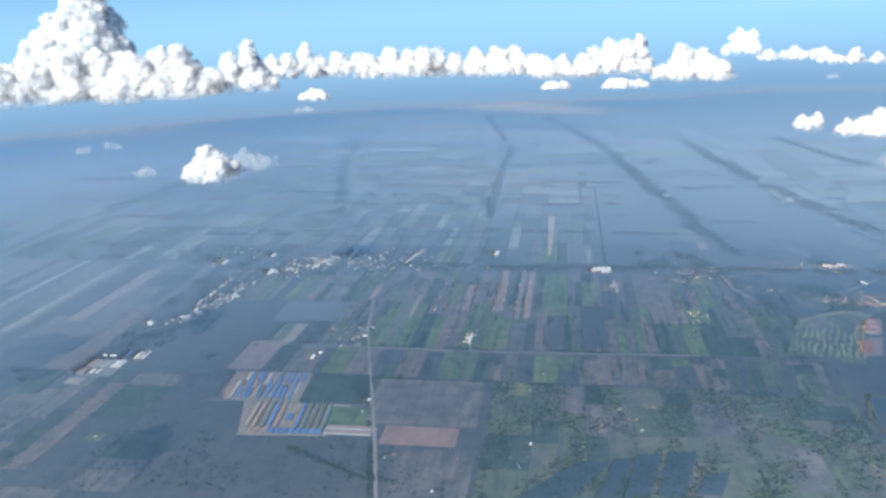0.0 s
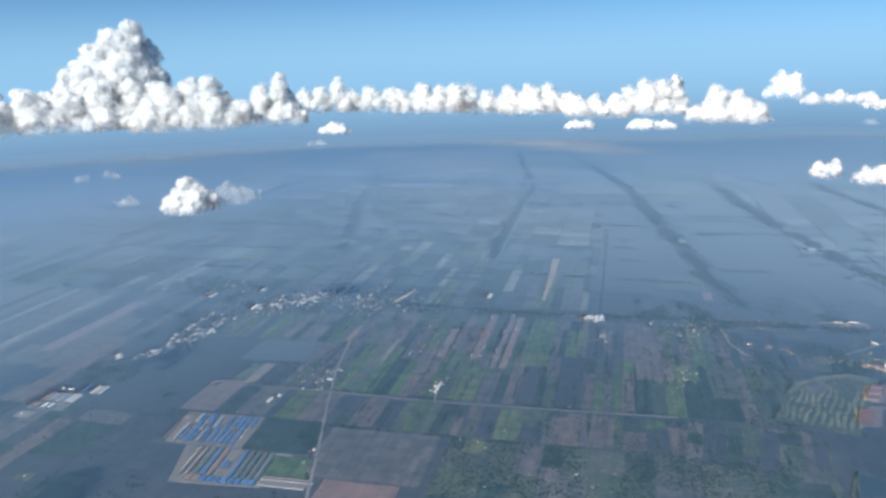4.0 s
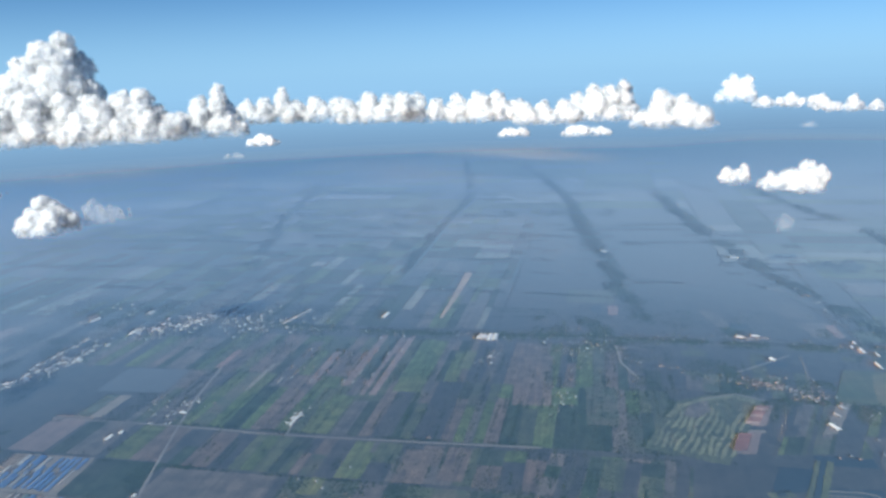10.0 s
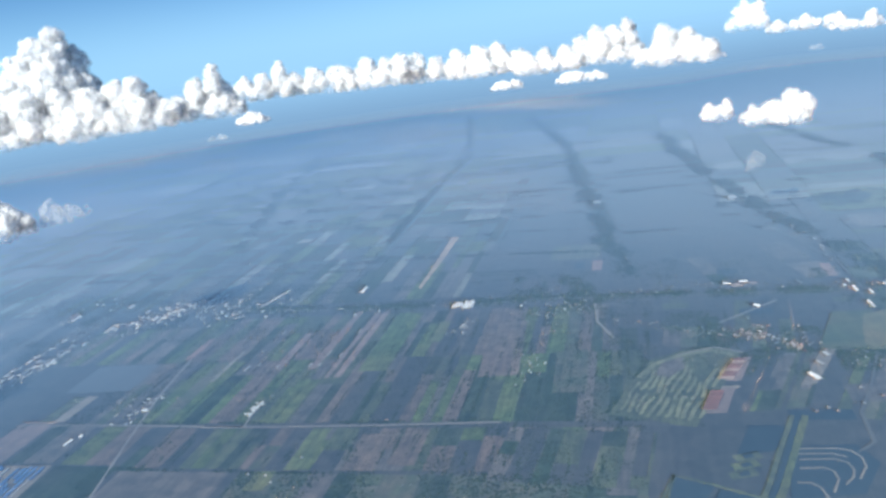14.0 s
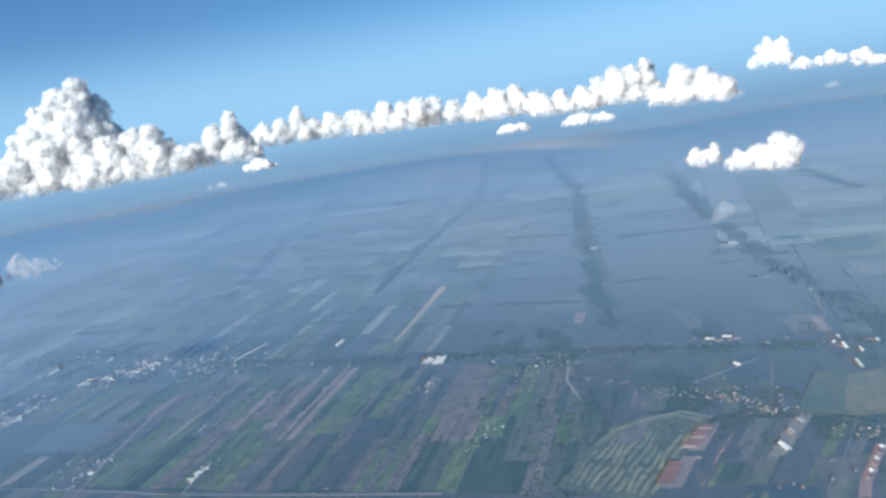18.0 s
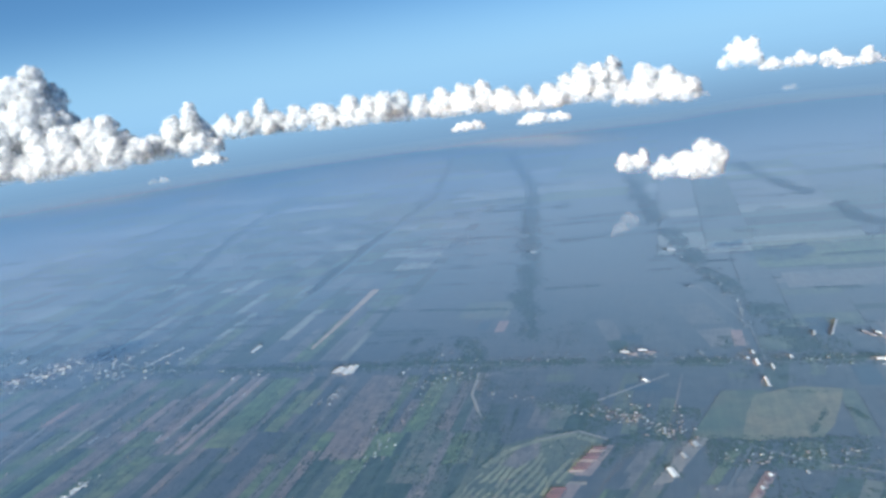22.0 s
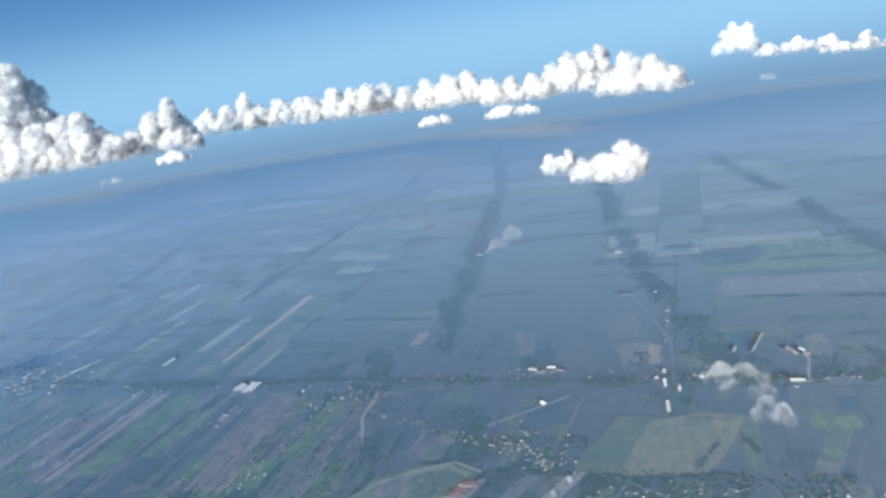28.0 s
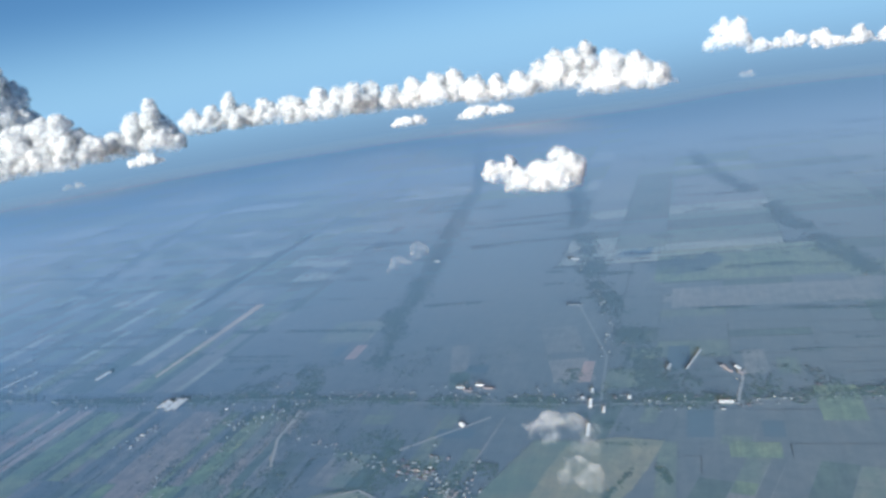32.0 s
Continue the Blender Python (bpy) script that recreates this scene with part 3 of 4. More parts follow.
# ---- named parcels ----
FIELD_COUNT = [0]


def field(u0, u1, v0, v1, material, turn=0.0):
    FIELD_COUNT[0] += 1
    return slab("field", farmland, u0, u1, v0, v1, material, 0.07 + 0.005 * (FIELD_COUNT[0] % 5), turn)


field(264, 303, -80, -34, MAUVE)
field(249, 263, -69, -40, SALMON)
field(215, 247, -60, -32, MAUVE)
field(307, 336, -110, -99, GREEN)
field(307, 336, -99, -87, BROWN)
field(308, 338, -136, -128, DARK)
field(308, 338, -128, -114, MAUVE)
field(308, 338, -155, -138, PINKISH)
field(279, 306, -111, -83, DARK)
field(262, 276, -95, -75, GREEN)
field(340, 364, -147, -140, OLIVE)
field(340, 364, -140, -134, TAN)
field(368, 397, -156, -121, PALE_WATER, 2)
field(401, 428, -111.5, -108, SALMON)
field(376, 411, -83.4, -81.2, TAN)
field(382, 446, -74, -67, MAUVE)
field(387, 431, -57, -52, PINKISH)
field(386, 459, -38.5, -34.5, PINKISH)
field(377, 456, -27, -24.4, PINKISH)
field(377, 456, -22.6, -19, PINKISH)
field(383, 454, -13, 1, GREEN)
field(383, 454, 1, 5, MAUVE)
field(338, 377, -38, -28, GREEN)
field(338, 372, -27, -20, MAUVE)
field(414, 440, 13, 19, YELLOW)
field(375, 437, 42, 60, BROWN, 3)
field(360, 400, 76, 90, SCRUB, 2)
field(305, 330, 8, 20, BROWN)
field(308, 334, 24, 34, BROWN)
field(292, 304, -24, -16, YELLOW)
field(305, 334, -14, -6, YELLOW)
field(318, 334, -4, 6, OLIVE)
field(359, 450, -272, -262, PINKISH)
field(342, 460, -300, -294, STUBBLE)
field(345, 470, -330, -325, STUBBLE)
field(422, 454, 96, 140, MUD)
field(444, 452, 122, 135, OLIVE)
field(480, 500, 203, 208, SALMON)
field(485, 508, 266, 275, MAUVE, 2)
field(484, 500, 278, 286, OLIVE)
field(448, 475, 288, 302, GREEN)
field(424, 434, 258, 274, GREEN)
field(500, 512, 222, 232, YELLOW)
field(436, 456, 245, 254, WATER)
field(437, 448, 269, 276, WATER)
field(490, 514, 237, 246, WATER)
field(490, 498, 152, 162, WATER)
field(434, 441, 156, 171, WATER)
field(512, 525, 76, 82, WATER)
field(508, 526, 86, 92, SALMON)
field(530, 560, 60, 90, SCRUB)
field(609, 621, -140, -129, TAN)
field(509, 559, -144, -139, TAN, 3)
field(812, 818, -110, -60, YELLOW, 6)
field(600, 650, 226, 330, GREEN)
field(652, 660, 226, 320, YELLOW)
field(560, 590, 236, 330, MAUVE)
field(338, 345, 160, 181, WATER)
field(300, 334, 120, 146, MUD)
field(241, 247, -184, -177, YELLOW)
field(350, 364, 182, 197, MAUVE)
field(300, 330, 184, 200, MUD)

MEADOW = land("patchy_meadow", (0.085, 0.12, 0.05), (0.15, 0.14, 0.06), (0.12, 0.12, 0.06), streak=0.3, coarse=0.035, hazing=0.95)
RIPE = land("ripe_meadow", (0.19, 0.155, 0.07), (0.135, 0.135, 0.06), (0.10, 0.115, 0.05), streak=0.3, coarse=0.05, hazing=0.95)
BARE = land("bare_pale_earth", (0.42, 0.31, 0.24), (0.34, 0.26, 0.20), streak=0.25, hazing=0.78)
parcel_list = [
    ("field", [(492, -12.5), (552, -13.5), (597, -15), (599, -9.5), (552, -9.5), (492, -10.6)], BARE),
    ("field", [(395, 181), (433, 194), (433, 210), (394, 199)], MEADOW),
    ("field", [(393, 198), (412, 201), (429, 206), (436, 222), (434, 238), (420, 234), (405, 229), (396, 224)], RIPE),
    ("field", [(220, -16), (243, 4), (244, 15), (222, 2)], WATER),
    ("field", [(223, 10), (246, 17), (248, 24), (224, 16)], WATER),
    ("field", [(224, 19), (250, 25), (251, 34), (226, 27)], WATER),
    ("field", [(226, 30), (252, 36), (254, 46), (226, 38)], WATER),
    ("field", [(228, 42), (240, 47), (242, 55), (228, 50)], WATER),
    ("field", [(287, 117), (303, 120), (298, 131), (290, 127)], WATER),
    ("field", [(289, 130), (297, 133), (292, 144), (285, 137)], WATER),
    ("field", [(276, 118), (285, 120), (283, 142), (270, 138)], MAUVE),
]
PARCEL_Z = 0.10
for nm, pts, mat in parcel_list:
    PARCEL_Z += 0.004
    polygon(nm, pts, PARCEL_Z, mat, farmland)

STRIP_MIX = [MUD, DARK, SCRUB, OLIVE, MUD, DARK, MAUVE, GREEN, MUD, SCRUB]
sr = random.Random(31)


def strips(u, v, along, across, count, mix=STRIP_MIX):
    """A slanting block of narrow strips, each cut once or twice across."""
    global PARCEL_Z
    cuts = [0.0]
    while cuts[-1] < 1:
        cuts.append(cuts[-1] + sr.uniform(0.5, 1.5) / count)
    for a, b in zip(cuts, cuts[1:]):
        b = min(b, 1.0)
        ends = [0.0] + sorted(sr.uniform(0.2, 0.8) for _ in range(sr.choice((0, 1, 1, 2)))) + [1.0]
        for p, q in zip(ends, ends[1:]):
            if b - a < 0.01 or q - p < 0.06:
                continue
            corners = [(u + along[0] * f + across[0] * g, v + along[1] * f + across[1] * g) for f, g in ((p, a + 0.004), (q - 0.008, a + 0.004), (q - 0.008, b), (p, b))]
            PARCEL_Z = 0.045 + (PARCEL_Z * 1000 + 3) % 24 / 1000
            polygon("field", corners, PARCEL_Z, sr.choice(mix), farmland)


strips(344, 146, (46, 16), (4, 22), 7)
strips(340, 174, (46, 19), (-2, 16), 5)
strips(338, 204, (34, 14), (-14, 52), 11)
strips(402, 120, (54, 6), (-6, 54), 10, [MUD, MUD, DARK, MUD, OLIVE, SCRUB, MUD, MAUVE])
strips(300, 60, (34, 4), (-4, 52), 8, [MUD, MUD, DARK, MUD, OLIVE, MAUVE])
strips(436, 196, (24, 4), (-4, 70), 9, [MUD, MAUVE, DARK, MUD, OLIVE, MUD])
strips(474, 150, (60, -16), (8, 60), 5, [MUD, MUD, MAUVE, MUD, DARK])
strips(398, 244, (32, 10), (-20, 90), 12)

# ---- roads, ditches and banks ----
road_list = [
    ("dirt_road", [(337, -156), (337, -104), (335, -44), (336, 14), (338, 60)], 0.6, ROAD),
    ("dirt_road", [(205, -59), (247, -69.5), (287, -80.5), (320, -90), (361, -101), (402, -108)], 0.7, ROAD),
    ("dirt_road", [(468, -112), (462, -40), (462, 20), (466, 60), (464, 110), (460, 200), (462, 262), (470, 310), (472, 360)], 0.7, TRACK),
    ("dirt_road", [(335.2, -64), (335, -45), (357, -46.6)], 0.8, ROAD),
    ("dirt_road", [(570, 192), (538, 202), (505, 212), (463, 214)], 0.5, TRACK),
    ("dirt_road", [(318, 176), (324, 182), (343, 183), (362, 191), (391, 201)], 0.8, TRACK),
    ("dirt_road", [(425, 146), (450, 174)], 0.9, ROAD),
    ("dirt_road", [(278, -150), (278, -72)], 0.6, TRACK),
    ("dirt_road", [(345, -222), (362, -205), (380, -197), (405, -193), (428, -195), (447, -180), (463, -164), (488, -147), (458, -113)], 0.7, TRACK),
    ("dirt_road", [(567, -56), (800, -62), (935, -59)], 2.2, PALE_WATER),
    ("dirt_road", [(392, 196), (380, 215), (372, 240), (366, 300)], 0.7, TRACK),
    ("dirt_road", [(412, 100), (432, 92), (455, 90)], 0.9, TAN),
    ("dirt_road", [(460, 262), (488, 266)], 0.9, ROAD),
]
for nm, pts, w, mat in road_list:
    tagged(band(nm, pts, w, 0.13, mat), "narrow pale dirt road between the field parcels", "road", kind="structure")

# ---- trees ----
TREE = []
for k in range(5):
    bm = bmesh.new()
    bmesh.ops.create_icosphere(bm, subdivisions=1, radius=1.0)
    r = random.Random(40 + k)
    for q in bm.verts:
        q.co = q.co * r.uniform(0.7, 1.25)
        q.co.z = max(q.co.z, -0.1)
    TREE.append((np.array([tuple(q.co) for q in bm.verts]), np.array([[q.index for q in f.verts] for f in bm.faces])))
    bm.free()
tr = random.Random(11)


class Grove:
    """Collects many small crowns into one mesh."""

    def __init__(self, tall=0.36):
        self.vs, self.fs, self.count, self.tall = [], [], 0, tall

    def tree(self, u, v, size):
        tv, tf = TREE[tr.randrange(5)]
        p = at(u, v, 0)
        a = tr.uniform(0, 6.3)
        c, s = math.cos(a) * size, math.sin(a) * size
        q = np.stack([tv[:, 0] * c - tv[:, 1] * s + p.x, tv[:, 0] * s + tv[:, 1] * c + p.y, tv[:, 2] * size * self.tall * tr.uniform(0.7, 1.1)], -1)
        self.vs.append(q)
        self.fs.append(tf + self.count)
        self.count += len(tv)

    def belt(self, pts, width, every, size=0.7):
        for (u0, v0), (u1, v1) in zip(pts, pts[1:]):
            n = int(1.6 * math.hypot(u1 - u0, v1 - v0) * width ** 0.5 / every)
            for _ in range(n):
                f = tr.random()
                gap = noise.noise(Vector((u0 + (u1 - u0) * f, v0 + (v1 - v0) * f, 0)) * 0.06)
                if gap < -0.22 + 0.3 * tr.random():
                    continue
                wander = 0.35 * width * noise.noise(Vector((v0 + (v1 - v0) * f, u0 + (u1 - u0) * f, 7)) * 0.03)
                self.tree(u0 + (u1 - u0) * f + tr.gauss(0, width / 3.2), v0 + (v1 - v0) * f + wander + tr.gauss(0, width / 3.6), size * 0.75 * tr.uniform(0.5, 1.5))

    def wood(self, u0, u1, v0, v1, n, size=0.7, clump=0.05, cut=0.0):
        for _ in range(int(n * 2.2)):
            u, v = tr.uniform(u0, u1), tr.uniform(v0, v1)
            if noise.noise(Vector((u * 0.6, v, 3.0)) * clump) + tr.uniform(-0.4, 0.25) > cut:
                self.tree(u, v, size * 0.78 * tr.uniform(0.5, 1.5))

    def done(self, name, label, leaves=LEAVES):
        me = mesh_of(name, np.concatenate(self.vs).tolist(), np.concatenate(self.fs).tolist(), leaves)
        return tagged(new(name, me), label, "trees", kind="stuff")


# paler than the other leaves, to imitate haze on the far belts
FAR_LEAVES = land("hazy_canal_trees", (0.035, 0.055, 0.03), (0.05, 0.07, 0.04), streak=0.3, coarse=0.05, vary=0.4, hazing=0.87)
g = Grove(0.2)
g.belt([(500, 110), (560, 94), (660, 83), (960, 40), (1216, -30)], 13, 0.42, 1.3)
g.belt([(474, 234), (526, 221), (615, 193), (847, 155), (990, 138)], 13, 0.40, 1.3)
g.belt([(560, 345), (645, 321), (733, 303), (999, 246)], 13, 0.45, 1.3)
g.belt([(567, -60), (800, -67), (935, -64), (1278, -130)], 7, 0.5, 1.3)
g.belt([(600, -185), (642, -195), (798, -238), (1022, -280)], 10, 0.45, 1.4)
g.belt([(600, -405), (879, -372), (1000, -360)], 9, 0.45, 1.4)
for u, v0, v1 in ((579, 104, 145), (676, -200, -60), (640, -190, -62), (720, -215, -60), (760, -225, -64), (812, -240, -66), (850, -250, -60), (900, -260, 20), (960, -300, 30), (1030, -320, 0), (700, 90, 180), (770, 80, 170),
                  (560, 240, 340), (690, -380, -215), (740, -390, -230), (800, -380, -240), (870, -370, -250), (620, 200, 300), (1100, -300, 200), (590, -380, -190), (540, -330, -60), (556, -60, 90)):
    g.belt([(u, v0), (u + tr.uniform(-14, 14), v1)], 3.0, 0.5, 1.1)
g.wood(474, 640, -330, -60, 4200, 0.8, 0.05, 0.05)
for _ in range(190):
    u, v = tr.uniform(480, 900), tr.uniform(-380, 20)
    g.belt([(u, v), (u + tr.uniform(-6, 6), v + tr.uniform(20, 90))], 1.6, 0.7, 0.9)
for _ in range(40):
    u, v = tr.uniform(480, 900), tr.uniform(180, 420)
    g.belt([(u, v), (u + tr.uniform(-6, 6), v + tr.uniform(20, 70))], 1.6, 0.7, 0.9)
for _ in range(150):
    u, v = tr.uniform(640, 1180), tr.uniform(-560, 60)
    g.belt([(u, v), (u + tr.uniform(-10, 10), v + tr.uniform(30, 120))], 2.4, 0.8, 1.3)
for _ in range(60):
    u, v = tr.uniform(560, 1100), tr.uniform(130, 460)
    g.belt([(u, v), (u + tr.uniform(-10, 10), v + tr.uniform(30, 100))], 2.2, 0.8, 1.2)
g.wood(640, 1000, -420, 40, 1500, 1.4, 0.03, 0.1)
g.done("far_trees", "dark hazy belts of trees along distant canals", FAR_LEAVES)

g = Grove()
g.belt([(470, -112), (464, -40), (464, 20), (468, 60), (466, 110), (462, 200), (464, 262), (472, 330)], 9, 0.30, 0.75)
g.wood(468, 503, 44, 90, 900, 0.8, 0.08, 0.0)
g.wood(440, 470, 50, 100, 700, 0.7, 0.1, 0.0)
g.wood(405, 440, 98, 150, 800, 0.7, 0.08, 0.05)
g.wood(392, 418, 140, 185, 700, 0.65, 0.1, -0.05)
g.wood(368, 396, 150, 182, 450, 0.6, 0.1, -0.05)
g.wood(374, 396, 186, 330, 1500, 0.7, 0.08, -0.1)
g.wood(464, 492, 196, 300, 900, 0.75, 0.08, 0.0)
g.wood(440, 462, 200, 226, 150, 0.7, 0.1, 0.0)
g.belt([(398, 221), (424, 232), (436, 244)], 2.5, 0.4, 0.7)
g.belt([(409, 241), (424, 234)], 2.5, 0.4, 0.7)
g.belt([(432, 214), (431, 232), (434, 243)], 2.0, 0.4, 0.6)
g.wood(300, 372, 200, 330, 1800, 0.7, 0.06, 0.12)
g.wood(476, 520, 100, 200, 300, 0.7, 0.06, 0.15)
g.done("village_trees", "dark trees round the villages and along the cross road")

g = Grove(0.4)
g.wood(214, 304, -30, 112, 7000, 0.6, 0.09, -0.08)
g.wood(304, 336, 4, 112, 1600, 0.42, 0.1, 0.0)
g.wood(338, 456, 60, 118, 2600, 0.45, 0.09, 0.0)
g.wood(338, 456, -126, 60, 6500, 0.4, 0.1, 0.10)
g.wood(330, 400, 88, 104, 250, 0.6, 0.08, 0.0)
for _ in range(120):
    v, u = tr.uniform(-124, 116), tr.uniform(338, 420)
    g.belt([(u, v), (u + tr.uniform(12, 45), v + tr.uniform(-0.5, 0.5))], 1.2, 0.55, 0.5)
for _ in range(45):
    v, u = tr.uniform(-80, 100), tr.uniform(300, 318)
    g.belt([(u, v), (u + tr.uniform(8, 22), v)], 1.2, 0.5, 0.5)
g.belt([(304.5, -112), (304, -60), (303, 0)], 2.0, 0.4, 0.6)
g.belt([(338.5, -100), (338, 0), (340, 60)], 1.6, 0.5, 0.55)
g.wood(284, 306, -92, -82, 200, 0.6, 0.1, -0.1)
g.belt([(216, -64), (250, -72), (290, -83)], 2.2, 0.5, 0.55)
g.belt([(250, -112), (228, -72), (222, -40)], 2.5, 0.5, 0.6)
g.wood(214, 252, -150, -30, 500, 0.6, 0.07, 0.1)
g.wood(306, 368, -135, -105, 350, 0.6, 0.08, 0.1)
g.done("hedgerow_trees", "scattered green trees and scrub between the parcels")

g = Grove()
g.wood(425, 510, -250, -70, 4200, 0.6, 0.07, 0.0)
g.wood(340, 430, -230, -186, 1300, 0.55, 0.08, 0.0)
g.wood(400, 470, -190, -110, 1200, 0.5, 0.08, 0.1)
g.belt([(318, -170), (330, -160), (336, -150)], 3, 0.3, 0.6)
g.wood(325, 345, -230, -196, 220, 0.6, 0.1, 0.0)
g.wood(180, 302, -260, -150, 1200, 0.62, 0.05, 0.08)
g.wood(400, 470, -330, -230, 500, 0.6, 0.06, 0.15)
g.wood(300, 325, -175, -150, 120, 0.55, 0.1, 0.0)
g.wood(470, 520, -400, -240, 600, 0.8, 0.06, 0.05)
g.done("town_trees", "dark trees among the houses of the town")

# ---- buildings ----
def shed(u, v, w, d, h, roof, turn=0.0, name="shed", label="", category="shed", group="", rise=0.22):
    """A long building: walls, two end walls, a ridged roof. d runs along the long parcels before the turn."""
    h = h * 0.6
    body = new(name, box_mesh("wall", w, d, 0.0, h, WALL))
    body.matrix_basis = seat(u, v, 0, turn)
    piece("roof", gable_mesh("roof", w, d, h, w * rise, roof, 0.05), body)
    return tagged(body, label, category, group)


LIB = {}


def house(u, v, kind, turn=0.0, group="houses of the plain"):
    """A small house with a ridged roof and a lean-to."""
    if kind not in LIB:
        w, d, h, roof, says = HOUSES[kind]
        LIB[kind] = (box_mesh("wall", w, d, 0, h, WALL), gable_mesh("roof", w, d, h, w * 0.15, roof), box_mesh("porch", w * 0.45, d * 0.5, 0, h * 0.7, roof, 0.02), says)
    walls, roof, porch, says = LIB[kind]
    ob = new("house", walls)
    ob.matrix_basis = seat(u, v, 0, turn)
    piece("roof", roof, ob)
    piece("porch", porch, ob, pose(HOUSES[kind][0] * 0.7, 0, 0))
    return tagged(ob, says, "house", group)


HOUSES = [
    (0.7, 1.0, 0.3, PALE_ROOF, "small house with a white metal roof beside trees"),
    (0.7, 1.0, 0.35, GREY_ROOF, "small house with a weathered grey metal roof"),
    (0.8, 1.1, 0.3, RED_ROOF, "small house with a red tiled roof"),
    (0.7, 1.3, 0.3, PINK_ROOF, "small house with a faded pinkish roof"),
    (0.8, 1.5, 0.35, WHITE_ROOF, "long house with a bright white metal roof"),
    (0.9, 1.2, 0.4, BLUE_ROOF, "small house with a blue metal roof"),
]
hr = random.Random(23)


def hamlet(n, pts, spread, kinds, group):
    legs = [(a, b, math.hypot(b[0] - a[0], b[1] - a[1])) for a, b in zip(pts, pts[1:])]
    total = sum(x[2] for x in legs)
    for _ in range(round(n * 0.52)):
        s = hr.uniform(0, total)
        for a, b, d in legs:
            if s <= d:
                break
            s -= d
        f = s / d
        house(a[0] + (b[0] - a[0]) * f + hr.gauss(0, spread), a[1] + (b[1] - a[1]) * f + hr.gauss(0, spread), hr.choice(kinds), hr.choice((0, 90)) + hr.uniform(-12, 12), group)


hamlet(34, [(447, -180), (463, -164), (488, -147), (458, -113)], 5.5, [0, 0, 4, 1, 4, 0], "houses of the town")
hamlet(20, [(507, -153), (486, -126)], 6, [0, 1, 4, 3], "houses of the town")
hamlet(12, [(470, -240), (500, -226), (480, -198)], 6, [0, 1, 4, 3], "houses of the town")
hamlet(14, [(357, -218), (364, -206), (380, -197)], 2.5, [0, 1, 4], "houses of the town")
hamlet(16, [(470, -112), (464, -40)], 5, [0, 1, 4, 3], "houses along the cross road")
hamlet(10, [(456, -38), (458, -20)], 3, [0, 4, 3], "houses along the cross road")
hamlet(16, [(464, 20), (473, 60), (482, 74)], 4, [0, 1, 3, 2], "houses of the village")
hamlet(20, [(439, 69), (452, 72), (462, 80)], 3.5, [0, 0, 4, 3, 1], "houses of the village")
hamlet(10, [(420, 24), (440, 30)], 2, [0, 0, 4], "houses of the village")
hamlet(10, [(372, 66), (420, 74)], 3.5, [0, 1, 3], "houses of the village")
hamlet(14, [(470, 110), (474, 154), (468, 200)], 4, [0, 1, 2], "houses along the cross road")
hamlet(12, [(476, 152), (472, 168)], 2.2, [0, 2, 3, 0], "houses of the village")
hamlet(34, [(414, 148), (409, 162)], 2.6, [2, 2, 3, 0], "red-roofed houses of the hamlet")
hamlet(18, [(424, 150), (417, 173), (398, 178)], 4, [0, 1, 0, 3], "red-roofed houses of the hamlet")
hamlet(14, [(432, 104), (412, 146)], 2, [0, 1, 3], "red-roofed houses of the hamlet")
hamlet(16, [(397, 165), (398, 182)], 2.5, [0, 0, 3, 2], "red-roofed houses of the hamlet")
hamlet(26, [(380, 195), (384, 230)], 4, [0, 1, 3, 0], "houses of the eastern village")
hamlet(10, [(384, 232), (380, 290)], 4, [0, 1, 3, 0], "houses of the eastern village")
hamlet(14, [(464, 206), (462, 262), (470, 300)], 3, [0, 1, 0, 2], "houses along the cross road")
hamlet(8, [(345, -112), (365, -120)], 3, [0, 1], "houses along the cross road")
hamlet(12, [(345, -120), (366, -96)], 6, [0, 0, 3, 1], "houses of the plain")
hamlet(12, [(395, -60), (440, -40)], 10, [1, 3, 0], "houses of the plain")
hamlet(5, [(220, -200), (300, -230)], 12, [0, 1, 3], "houses of the plain")
hamlet(10, [(240, -60), (285, -84)], 3, [0, 1, 3], "houses of the plain")
hamlet(10, [(296, -30), (330, 30)], 9, [0, 1, 3], "houses of the plain")
hamlet(10, [(520, 100), (640, 84)], 4, [0, 1], "houses of the plain")
hamlet(14, [(505, 212), (560, 205), (620, 190)], 3, [0, 1, 3], "houses of the plain")
hamlet(24, [(500, -330), (560, -120), (620, -60)], 34, [0, 0, 1, 4], "houses of the plain")
hamlet(12, [(340, 170), (372, 205)], 4, [0, 1, 3], "houses of the eastern village")

